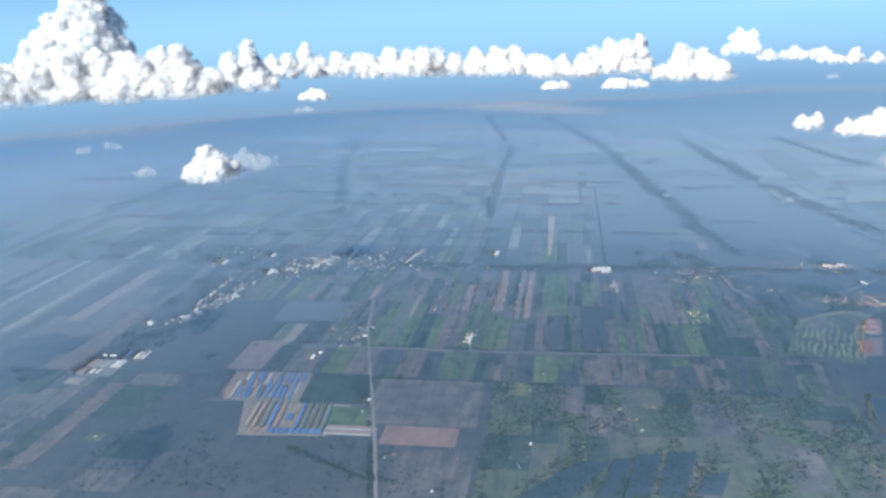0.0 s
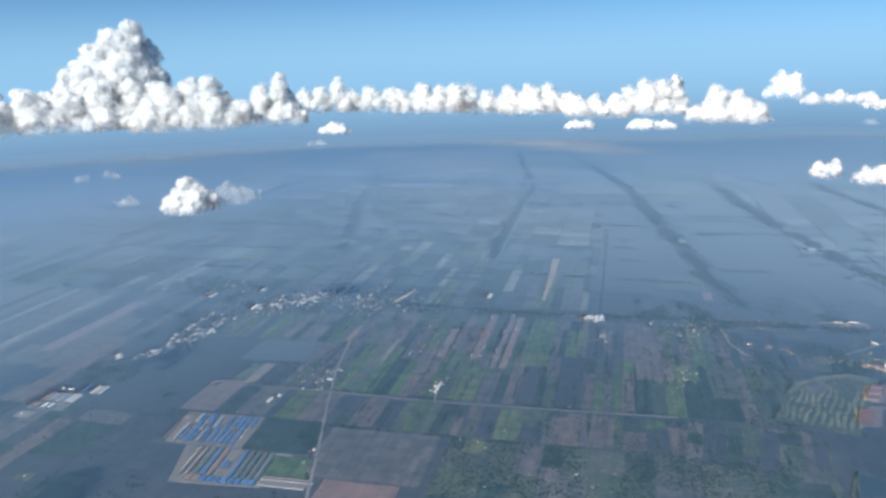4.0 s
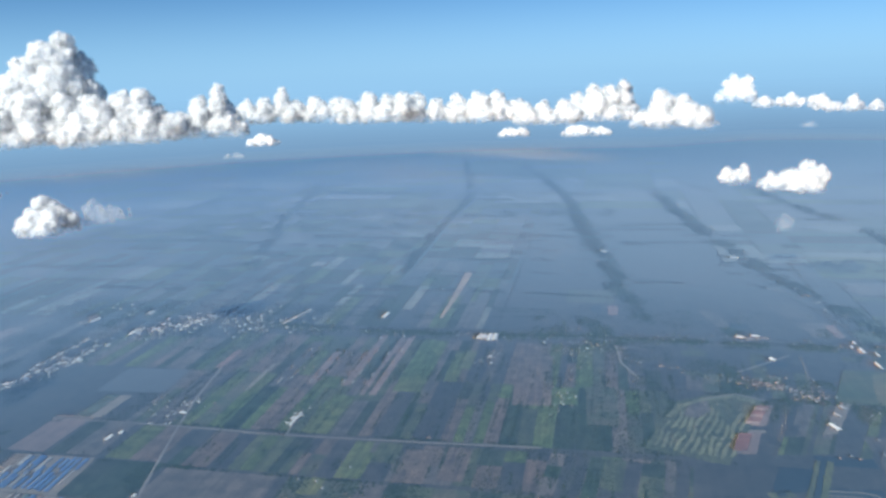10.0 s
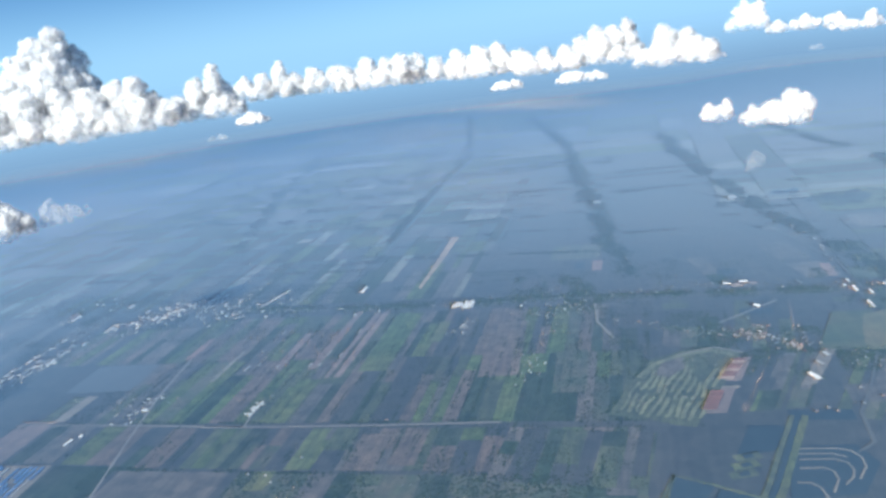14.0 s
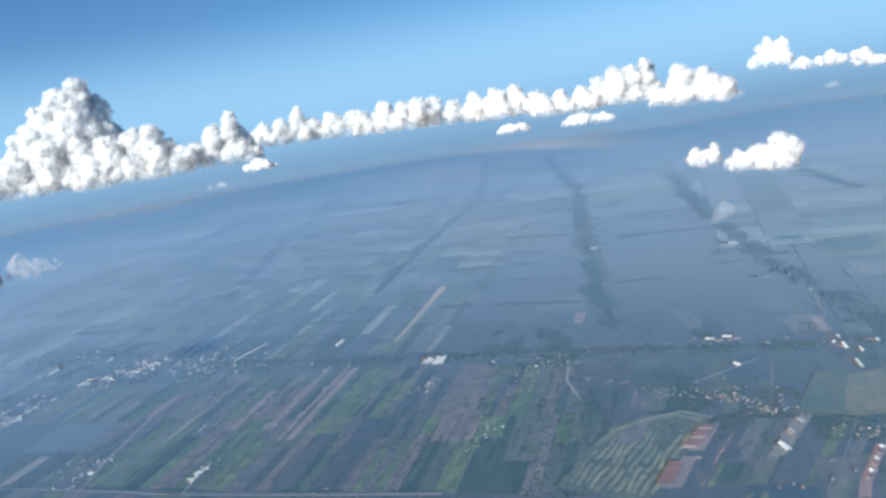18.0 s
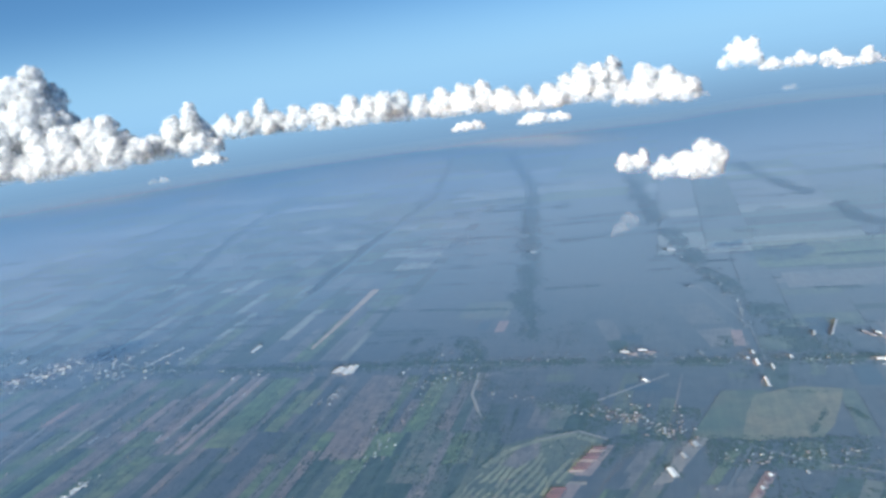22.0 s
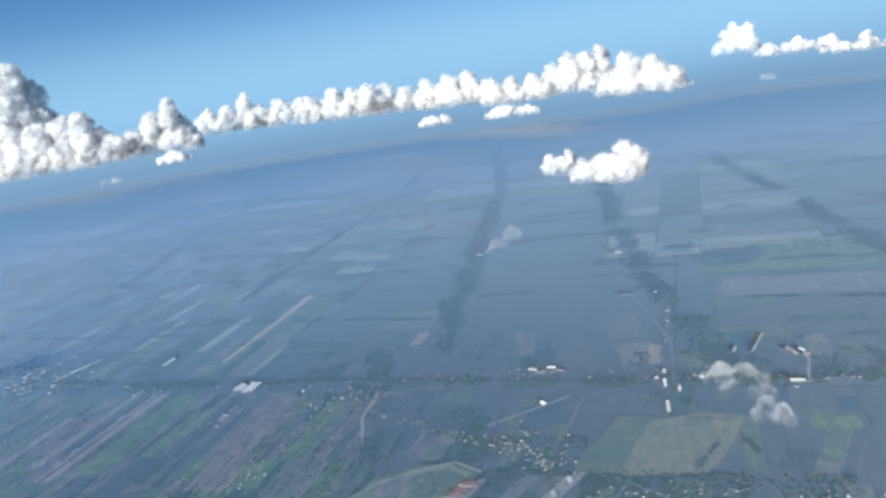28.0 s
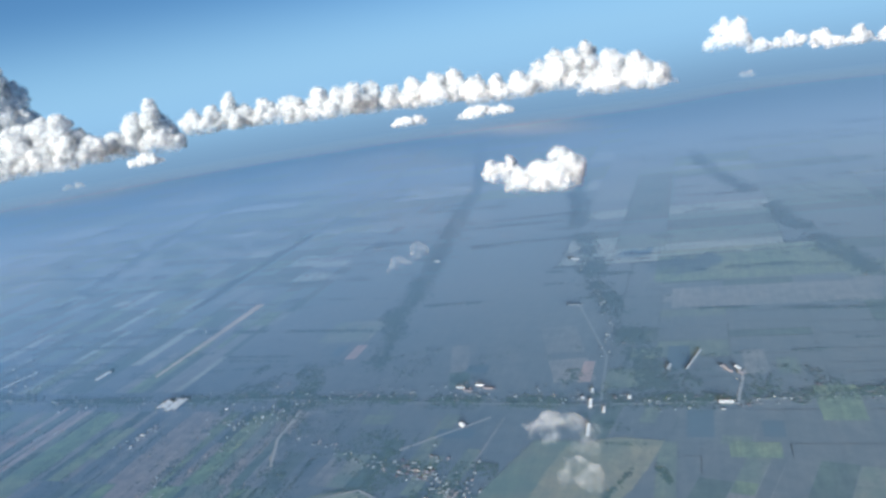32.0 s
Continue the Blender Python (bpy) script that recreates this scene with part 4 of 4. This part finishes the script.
class Roofs:
    """Collects countless small roofs into one mesh."""

    def __init__(self, tones, big):
        self.vs, self.fs, self.ix, self.tones, self.big = [], [], [], tones, big

    def put(self, u, v, w, d, h, turn, slot):
        m, b = seat(u, v, 0, turn), len(self.vs)
        x, y, k = w / 2, d / 2, h + w * 0.12
        for q in ((-x, -y, 0), (x, -y, 0), (x, y, 0), (-x, y, 0), (-x, -y, h), (x, -y, h), (x, y, h), (-x, y, h), (0, -y, k), (0, y, k)):
            self.vs.append(tuple(m @ Vector(q)))
        for f in ((0, 1, 5, 4), (1, 2, 6, 5), (2, 3, 7, 6), (3, 0, 4, 7), (4, 5, 8), (6, 7, 9)):
            self.fs.append(tuple(b + i for i in f))
            self.ix.append(0)
        for f in ((5, 6, 9, 8), (7, 4, 8, 9)):
            self.fs.append(tuple(b + i for i in f))
            self.ix.append(slot)

    def along(self, n, pts, spread):
        legs = [(a, c, math.hypot(c[0] - a[0], c[1] - a[1])) for a, c in zip(pts, pts[1:])]
        for a, c, leg in legs:
            for _ in range(max(1, int(n * leg / sum(x[2] for x in legs)))):
                f = hr.random()
                big = hr.random() ** 3
                self.put(a[0] + (c[0] - a[0]) * f + hr.gauss(0, spread), a[1] + (c[1] - a[1]) * f + hr.gauss(0, spread), 0.45 + self.big * big, 0.7 + 2.9 * self.big * big * hr.random(), 0.22, hr.choice((0, 90)) + hr.uniform(-15, 15), hr.choice(self.tones))

    def done(self, name, label):
        me = mesh_of(name, self.vs, self.fs, WALL)
        for mat in (WHITE_ROOF, PALE_ROOF, PINK_ROOF, GREY_ROOF):
            me.materials.append(mat)
        me.polygons.foreach_set("material_index", self.ix)
        return tagged(new(name, me), label, "houses", kind="stuff")


many = Roofs((1, 1, 1, 1, 2, 3, 4), 1.05)
many.along(170, [(362, -206), (380, -198), (405, -194), (426, -195)], 2.6)
many.along(330, [(447, -180), (463, -164), (488, -147), (458, -113)], 8)
many.along(150, [(440, -196), (470, -170), (482, -120), (470, -80)], 10)
many.along(50, [(387, -207), (434, -208)], 1.5)
many.along(40, [(507, -153), (486, -126)], 6)
many.along(30, [(470, -238), (495, -226), (480, -198)], 6)
many.along(30, [(473, -103), (500, -97)], 2)
many.along(40, [(340, -104), (366, -100)], 3)
many.along(30, [(345, -47), (360, -47)], 1.5)
many.done("town_houses", "countless small pale roofs of the town, too small to tell apart")
many = Roofs((2, 2, 3, 4, 4, 1), 0.6)
many.along(60, [(470, -112), (464, -40), (466, 20)], 3)
many.along(70, [(455, 60), (440, 70), (462, 84)], 5)
many.along(50, [(466, 60), (472, 130), (466, 200)], 3)
many.along(60, [(416, 148), (408, 164), (398, 178)], 3.5)
many.along(60, [(380, 190), (384, 230), (378, 300)], 4)
many.along(60, [(464, 200), (462, 262), (472, 330)], 3)
many.along(24, [(424, 22), (440, 30)], 1.5)
many.along(24, [(400, 62), (372, 66)], 4)
many.along(24, [(436, 98), (412, 144)], 2)
many.along(30, [(505, 214), (570, 204), (650, 186)], 2.5)
many.along(14, [(240, -195), (300, -240)], 12)
many.along(30, [(216, -40), (300, 40)], 12)
many.along(60, [(500, -330), (560, -120), (620, -60)], 30)
many.done("village_houses", "scattered small pale roofs of the villages, too small to tell apart")

# white mill with its row of ridged halls
for k, (du, dv, w, d, h) in enumerate(((0, 0, 2.6, 11, 1.1), (0.5, 2.8, 2.6, 10.5, 1.1), (-0.6, -3.0, 3.0, 6, 1.6), (-1.2, -6.0, 2.6, 4.5, 1.2), (2.6, -5.2, 2.0, 3.0, 1.4))):
    shed(460 + du, 22.5 + dv, w, d, h, WHITE_ROOF, 2, "mill_hall", "large white metal-roofed mill hall among trees", "warehouse", "halls of the mill")
shed(493, -46, 2.4, 10, 0.9, WHITE_ROOF, -3, "barn", "long bright white barn standing alone in the fields", "barn")
shed(444, -184, 6.5, 5.0, 1.4, WHITE_ROOF, 20, "market_hall", "large white market hall at the edge of the town", "hall")
shed(466, -226, 3.0, 9, 1.0, WHITE_ROOF, 0, "warehouse", "long white warehouse at the edge of the town", "warehouse", "warehouses of the town")
shed(483, -198, 3.5, 6, 1.0, WHITE_ROOF, 5, "warehouse", "long white warehouse at the edge of the town", "warehouse", "warehouses of the town")
shed(471, -231, 3.0, 8, 1.0, PINK_ROOF, 0, "warehouse", "long faded pink warehouse at the edge of the town", "warehouse", "warehouses of the town")
for k in range(30):
    u = 362 + 66 * hr.random()
    v = -207 + (u - 362) * 0.24 + hr.gauss(0, 3.0)
    shed(u, v, hr.uniform(0.9, 1.9), hr.uniform(1.6, 5.0), 0.4, hr.choice((WHITE_ROOF, WHITE_ROOF, PALE_ROOF, GREY_ROOF)), hr.uniform(-8, 8), "shop_row", "long shop row with a pale metal roof along the town road", "building", "shop rows of the town")
for k in range(9):
    shed(388 + k * 5.4, -207.5 + hr.uniform(-1, 1), 1.3, hr.uniform(2, 4), 0.6, hr.choice((WHITE_ROOF, GREY_ROOF)), hr.uniform(-6, 6), "shop_row", "long shop row with a pale metal roof along the town road", "building", "shop rows of the town")
for k in range(26):
    f = hr.random()
    shed(447 + f * 41 + hr.gauss(0, 5), -180 + f * 36 + hr.gauss(0, 5), hr.uniform(1.2, 2.2), hr.uniform(2.2, 5), 0.7, hr.choice((WHITE_ROOF, WHITE_ROOF, GREY_ROOF, PINK_ROOF)), hr.choice((0, 90)) + hr.uniform(-8, 8), "town_hall", "flat-lying town building with a pale roof", "building", "buildings of the town")
for k in range(9):
    shed(473 + k * 3.2, -103 + k * 0.7, 1.2, 2.8, 0.5, WHITE_ROOF, 0, "shed", "row shed with a white roof beside a parcel", "shed", "sheds of the long row")

# industrial estate with white halls in three rows
estate = "white metal-roofed factory hall on the estate"
for v, roof in ((-220.6, PINK_ROOF), (-216.2, GREY_ROOF), (-212.0, GREY_ROOF), (-208.0, WHITE_ROOF)):
    shed(306.6, v, 3.4, 8.2, 1.4, roof, 3, "factory_hall", estate, "factory", "halls of the estate", 0.16)
    shed(306.6, v + 2.05, 0.5, 8.0, 1.2, WHITE_ROOF, 3, "loading_bay", "narrow white bay beside a factory hall", "factory", "bays of the estate", 0.16)
for v, roof in ((-222.5, PINK_ROOF), (-220.5, PINK_ROOF), (-216.3, WHITE_ROOF), (-213.2, WHITE_ROOF)):
    shed(298.2, v, 1.7, 4.4, 1.2, roof, 0, "factory_hall", estate, "factory", "halls of the estate", 0.16)
for v, roof in ((-209.6, BLUE_ROOF), (-204.2, WHITE_ROOF), (-202.2, PALE_ROOF), (-200.0, WHITE_ROOF)):
    shed(317.5, v, 1.3, 8.5, 1.2, roof, 4, "factory_hall", estate, "factory", "halls of the estate", 0.16)
shed(316.4, -220.6, 1.4, 1.8, 1.0, WHITE_ROOF, 90, "factory_hall", estate, "factory", "halls of the estate", 0.16)
shed(316.2, -216.4, 1.6, 3.2, 1.0, WHITE_ROOF, 90, "factory_hall", estate, "factory", "halls of the estate", 0.16)
field(286.5, 293, -224, -215.5, TAN)
field(293, 303, -206, -198, DARK)
field(295, 312, -224, -205, STUBBLE)
shed(357, -219, 3, 5, 0.9, WHITE_ROOF, 30, "workshop", "white-roofed workshop beside the town road", "workshop")
shed(360, -222, 2, 4, 0.9, WHITE_ROOF, -10, "workshop", "white-roofed workshop beside the town road", "workshop")

# poultry farm with long blue halls
farm_yard = tagged(polygon("farm_yard", [(251, -125), (278, -133), (278, -143), (305, -148), (306, -113), (278, -110), (278, -97), (253, -90)], 0.09, TAN), "pale bare yard under the rows of farm halls", "yard", kind="structure")
blue_says = "long poultry hall with a blue metal roof on the farm"
pale_says = "long poultry hall with a pale metal roof on the farm"
for k in range(11):
    v = -140.2 + k * 2.35
    roof = (PALE_ROOF, BLUE_ROOF, BLUE_ROOF, BLUE_ROOF, GREY_ROOF, BLUE_ROOF, BLUE_ROOF, BLUE_ROOF, BLUE_ROOF, BLUE_ROOF, BLUE_ROOF)[k]
    lo, hi = 279.5 + hr.uniform(0, 1.5), 304.8 - hr.uniform(0, 1.5) - (7 if k == 5 else 0)
    cut = hr.uniform(lo + 8, hi - 7)
    for p, q in ((lo, cut - 0.3), (cut + 0.3, hi)):
        shed((p + q) / 2, v + 0.18 * (k - 5) + (p + q - 584) * 0.05, 1.5, q - p, 0.6, roof, 6, "poultry_hall", blue_says if roof is BLUE_ROOF else pale_says, "farm building", "halls of the poultry farm", 0.15)
    if k % 2 == 0:
        shed(292 + hr.uniform(-4, 4), v + 1.2 + 0.18 * (k - 5), 0.45, hr.uniform(9, 17), 0.5, PALE_ROOF if k % 4 else DULL_ROOF, 6, "feed_passage", "narrow pale roofed passage between poultry halls", "farm building", "passages of the farm", 0.1)
for k in range(12):
    v = -124.5 + k * 2.75
    roof = (PINK_ROOF, PINK_ROOF, TEAL_ROOF, BLUE_ROOF, PINK_ROOF, None, None, BLUE_ROOF, TEAL_ROOF, TEAL_ROOF, TEAL_ROOF, TEAL_ROOF)[k]
    if roof is not None:
        if k < 2:
            shed(267, v - 0.75, 0.5, 20, 0.6, PALE_ROOF, 6, "feed_passage", "narrow pale roofed passage between poultry halls", "farm building", "passages of the farm", 0.1)
        shed(267, v, 1.7 if k > 1 else 0.8, 20, 0.7, DULL_ROOF if k < 2 else roof, 6, "poultry_hall", blue_says if roof is BLUE_ROOF else "long poultry hall with a pale metal roof on the farm", "farm building", "halls of the poultry farm", 0.15)
for k in range(10):
    shed(254.0 + 0.1 * k, -118.5 + k * 2.75, 2.3, 3.6, 0.8, BLUE_ROOF if k > 1 else PINK_ROOF, 6, "packing_hall", "short blue-roofed hall at the end of the farm rows", "farm building", "packing halls of the farm", 0.12)
shed(265, -109.5, 3, 4.5, 0.7, BLUE_ROOF, 6, "farm_office", "small blue-roofed office in the farm yard", "farm building")
field(269, 275, -111.5, -107.5, DARK)
for k in range(12):
    shed(281.5 + k * 1.95, -144.0 - 0.15 * k, 0.5, 5.6, 0.4, DULL_ROOF, 90, "greenhouse", "low dull brownish greenhouse in a row beside the farm", "greenhouse", "greenhouses of the farm", 0.2)
for k in range(4):
    shed(254.4 + k * 1.9, -82.5, 0.9, 18.5, 0.5, PINK_ROOF if k % 2 else PALE_ROOF, 90, "pig_shed", "long low shed with a faded pink roof", "shed", "low sheds by the road", 0.18)
shed(276.5, -92, 0.45, 9, 0.5, PALE_ROOF, 90, "shed", "long narrow white shed along the farm road", "shed")
shed(282, -80.5, 1.3, 1.8, 0.8, WHITE_ROOF, 10, "farmhouse", "white farmhouse beside the straight road", "house")
shed(322, -118, 1.6, 5, 0.8, WHITE_ROOF, 0, "shed", "white shed at the corner of a brown field", "shed")
shed(327, -115.5, 1.6, 3, 0.8, WHITE_ROOF, 20, "shed", "white shed at the corner of a brown field", "shed")
shed(339, -146, 0.5, 18, 0.5, PINK_ROOF, 90, "shed", "long narrow faded pink shed along the dirt road", "shed")
for k in range(9):
    shed(341 + k * 2.5, -143.5, 0.7, 6, 0.35, TEAL_ROOF, 90, "greenhouse", "low pale greenhouse in a row on a field", "greenhouse", "greenhouses of the plain", 0.2)
for k in range(4):
    shed(344 + k * 3.2, -46.4, 1.0, 2.6, 0.5, WHITE_ROOF, 0, "shed", "small white shed beside the pale track", "shed", "sheds of the pale track")
for v in (-38.9, -34.2, -27.4, -21, -55, -51, -70.5, -66):
    for k in range(6):
        if k % 3 == 2:
            continue
        shed(392 + k * 10 + hr.uniform(-3, 3), v, 0.7, hr.uniform(3, 7), 0.4, hr.choice((PINK_ROOF, PALE_ROOF, DULL_ROOF)), 0, "row_house", "low row house with a faded roof along a parcel", "house", "row houses of the strips")

# works beside the golf course
for k in range(7):
    shed(346.2 + k * 2.1, 134.6 + k * 0.62, 1.5, 4.8, 0.6, RED_ROOF, 90, "row_house", "red-roofed terrace in a walled compound", "house", "red terraces", 0.25)
for k in range(8):
    shed(370 + k * 2.3, 143.0 + k * 0.95, 1.5, 5.0, 0.6, RED_ROOF if k % 3 else PINK_ROOF, 90, "row_house", "red-roofed terrace in a walled compound", "house", "red terraces", 0.25)
field(362, 364, 140, 147, TAN)
polygon("yard", [(343.5, 132), (344, 140), (362, 145), (362, 138)], 0.09, PINKISH, farmland)
polygon("yard", [(368, 140), (368.5, 148), (388.5, 154.5), (388, 148)], 0.09, PINKISH, farmland)
polygon("yard", [(363, 168), (365, 174), (394, 187), (393, 181)], 0.09, TAN, farmland)
shed(370, 174.4, 2.2, 6, 0.8, WHITE_ROOF, 22, "factory_hall", "white factory hall on a pale concrete yard", "factory", "halls on the pale yard", 0.14)
shed(381, 178.5, 1.6, 4, 0.8, PALE_ROOF, 22, "factory_hall", "small dull pale factory hall on a pale concrete yard", "factory", "halls on the pale yard", 0.14)
shed(389, 182.4, 1.8, 4, 0.8, PALE_ROOF, 22, "factory_hall", "small dull pale factory hall on a pale concrete yard", "factory", "halls on the pale yard", 0.14)
for k in range(9):
    shed(349 + k * 2.6, 195.5 + k * 1.1, 1.2, 1.8, 0.5, (PINK_ROOF, RED_ROOF, WHITE_ROOF)[k % 3], 22, "row_house", "small row house along a red earth lane", "house", "row houses of the lane")
band("lane", [(338, 192), (348, 194.5), (372, 204.5)], 3.0, 0.11, SALMON, farmland)
band("lane", [(338, 192), (336, 199), (345, 204)], 2.0, 0.11, SALMON, farmland)
for u, v, w, d in ((460, 210.5, 1.2, 7), (440, 212, 1.2, 9), (471, 210, 1.0, 4), (455, 216, 1.0, 5), (464.5, 207, 1.4, 2.2), (465, 224.5, 1.4, 3)):
    shed(u, v, w, d, 0.9, WHITE_ROOF, 4, "warehouse", "white warehouse in a line beside the cross road", "warehouse", "warehouses of the cross road", 0.16)
shed(499, 247.5, 1.0, 20, 0.6, PALE_ROOF, -16, "warehouse", "very long white warehouse beside a dark pond", "warehouse")
shed(492, 238, 1.4, 5, 0.7, PALE_ROOF, -10, "warehouse", "white warehouse beside a dark pond", "warehouse")
for du, dv in ((0, 0), (3, 3), (-2, 4), (4, -2)):
    shed(487 + du, 261 + dv, 1.6, 3.6, 0.8, (PINK_ROOF, WHITE_ROOF)[du % 2], 30, "school_hall", "pale school hall with a faded roof", "school", "school halls")
shed(461, 258.5, 2.2, 5, 1.0, WHITE_ROOF, 90, "warehouse", "white warehouse at the road junction", "warehouse")
shed(443, 165, 2, 3.6, 0.9, WHITE_ROOF, 40, "barn", "white barn beside small dark ponds", "barn")
for du, dv in ((0, 0), (-3, 4), (2, 8), (-1, 12)):
    shed(475 + du, 155 + dv, 1.6, 4, 0.8, (WHITE_ROOF, PINK_ROOF)[du % 2], 80, "school_hall", "pale school hall with a faded roof", "school", "halls of the cross road")
shed(714, 22, 1.2, 10, 0.8, GREY_ROOF, 80, "warehouse", "distant long grey warehouse in the haze", "warehouse")
shed(652, 179, 3, 6, 1.0, PALE_ROOF, 60, "warehouse", "distant white warehouse by a belt of trees", "warehouse")
shed(668, 84, 3, 6, 1.0, PALE_ROOF, 60, "warehouse", "distant white warehouse by a belt of trees", "warehouse")
shed(570, 190, 1.0, 8, 0.6, GREY_ROOF, 80, "warehouse", "long grey shed across the far road", "warehouse")

# ---- golf course ----
golf = group_empty("golf_course", "olive golf course with winding fairways inside a dark tree border", "golf course")
polygon("turf", [(343, 99), (366, 107), (388, 115), (396, 128), (399, 141), (393, 151), (379, 146), (356, 138), (334, 129), (336, 122), (340, 112)], 0.10, OLIVE, golf)
gr = random.Random(5)
fair = land("fairway_turf", (0.25, 0.245, 0.13), (0.20, 0.205, 0.105), (0.27, 0.24, 0.16), streak=0.35, coarse=0.1)
rough_wood = Grove(0.4)
for k in range(11):
    lane = 0.04 + k * 0.092
    start, end = gr.uniform(0.0, 0.08), gr.uniform(0.78, 0.98) - (0.22 if 6 < k < 9 else 0)
    pts = []
    for j in range(13):
        f = start + (end - start) * j / 12
        u = 344 + 44 * f - 8 * lane
        v = 101 + 15 * f + lane * (30 - 2 * f) + 0.55 * math.sin(f * 11 + k * 1.1) + gr.uniform(-0.25, 0.25)
        pts.append((u, v))
    cut = gr.randrange(4, 9)
    band("fairway", pts[:cut], gr.uniform(0.9, 1.5), 0.112 + 0.003 * k, fair, golf)
    band("fairway", pts[cut:], gr.uniform(0.9, 1.7), 0.1135 + 0.003 * k, fair, golf)
    rough_wood.belt([(u, v + 1.25) for u, v in pts], 0.7, 0.34, 0.42)
polygon("flood_pool", [(374, 116), (388, 121), (390, 128), (380, 128), (372, 122)], 0.148, MAUVE, golf)
band("fairway", [(372, 110), (384, 117), (392, 127), (396, 139), (391, 148)], 2.4, 0.152, fair, golf)
for k in range(18):
    u = gr.uniform(348, 388)
    v = gr.uniform(104 + (u - 343) * 0.35, 128 + (u - 343) * 0.4)
    slab("bunker", golf, u - 0.6, u + 0.6, v - 0.4, v + 0.4, TAN, 0.156 + 0.002 * k, gr.uniform(0, 180))
rough_wood.belt([(343, 98), (366, 106), (388, 114), (397, 127), (400, 141)], 1.8, 0.3, 0.5)
rough_wood.belt([(393, 153), (379, 148), (356, 140), (334, 131)], 1.8, 0.3, 0.5)
rough_wood.belt([(376, 138), (386, 137), (392, 134), (386, 128), (372, 122)], 1.2, 0.25, 0.5)
rough_wood.done("golf_trees", "dark tree rows between the fairways of the golf course")
band("cart_road", [(392, 126), (399, 141), (393, 152)], 0.8, 0.2, ROAD, golf)

# ---- resort loops and channel ----
loops = group_empty("housing_loops", "pale curved house rows beside dark ponds", "estate")
polygon("pond", [(293, 152), (321, 157), (322, 176), (312, 180), (296, 172)], 0.09, WATER, loops)
for pts in ([(319.5, 158), (320, 170), (318.5, 174), (315, 176), (310, 176), (303, 172.5)], [(313.4, 158), (314, 168), (312, 171.4), (308, 172.2), (304, 171), (300, 168)],
            [(308.4, 157), (309, 164), (307, 166.4), (303, 166.8), (296, 164)], [(301, 155), (301, 158.6), (298.6, 161), (293, 162)], [(316.6, 158), (317, 168), (315, 172)]):
    band("row_bank", pts, 0.5, 0.14, TAN, loops)
band("green_bank", [(286, 146), (300, 151.5), (318, 157.5), (341, 165)], 2.0, 0.16, YELLOW, loops)
band("green_bank", [(286, 142), (300, 147), (318, 153), (341, 161)], 1.4, 0.16, OLIVE, loops)
band("channel", [(286, 144), (300, 149.4), (318, 155.4), (341, 163)], 2.0, 0.12, WATER, loops)
for k in range(3):
    slab("plot", loops, 303 + k * 5, 307 + k * 5, 136 + k * 1.2, 145 + k * 1.2, (OLIVE, YELLOW, OLIVE)[k], 0.1, 20)
    slab("pond", loops, 304 + k * 5, 306.4 + k * 5, 139 + k * 1.2, 142.5 + k * 1.2, WATER, 0.16, 20)
polygon("pond", [(316, 140), (334, 146), (334, 158), (319, 152)], 0.1, WATER, loops)
band("dyke", [(284, 116), (304, 120), (299, 132), (292, 146)], 0.7, 0.2, OLIVE, loops)
band("dyke", [(304, 120), (286, 114), (270, 116)], 0.7, 0.2, OLIVE, loops)
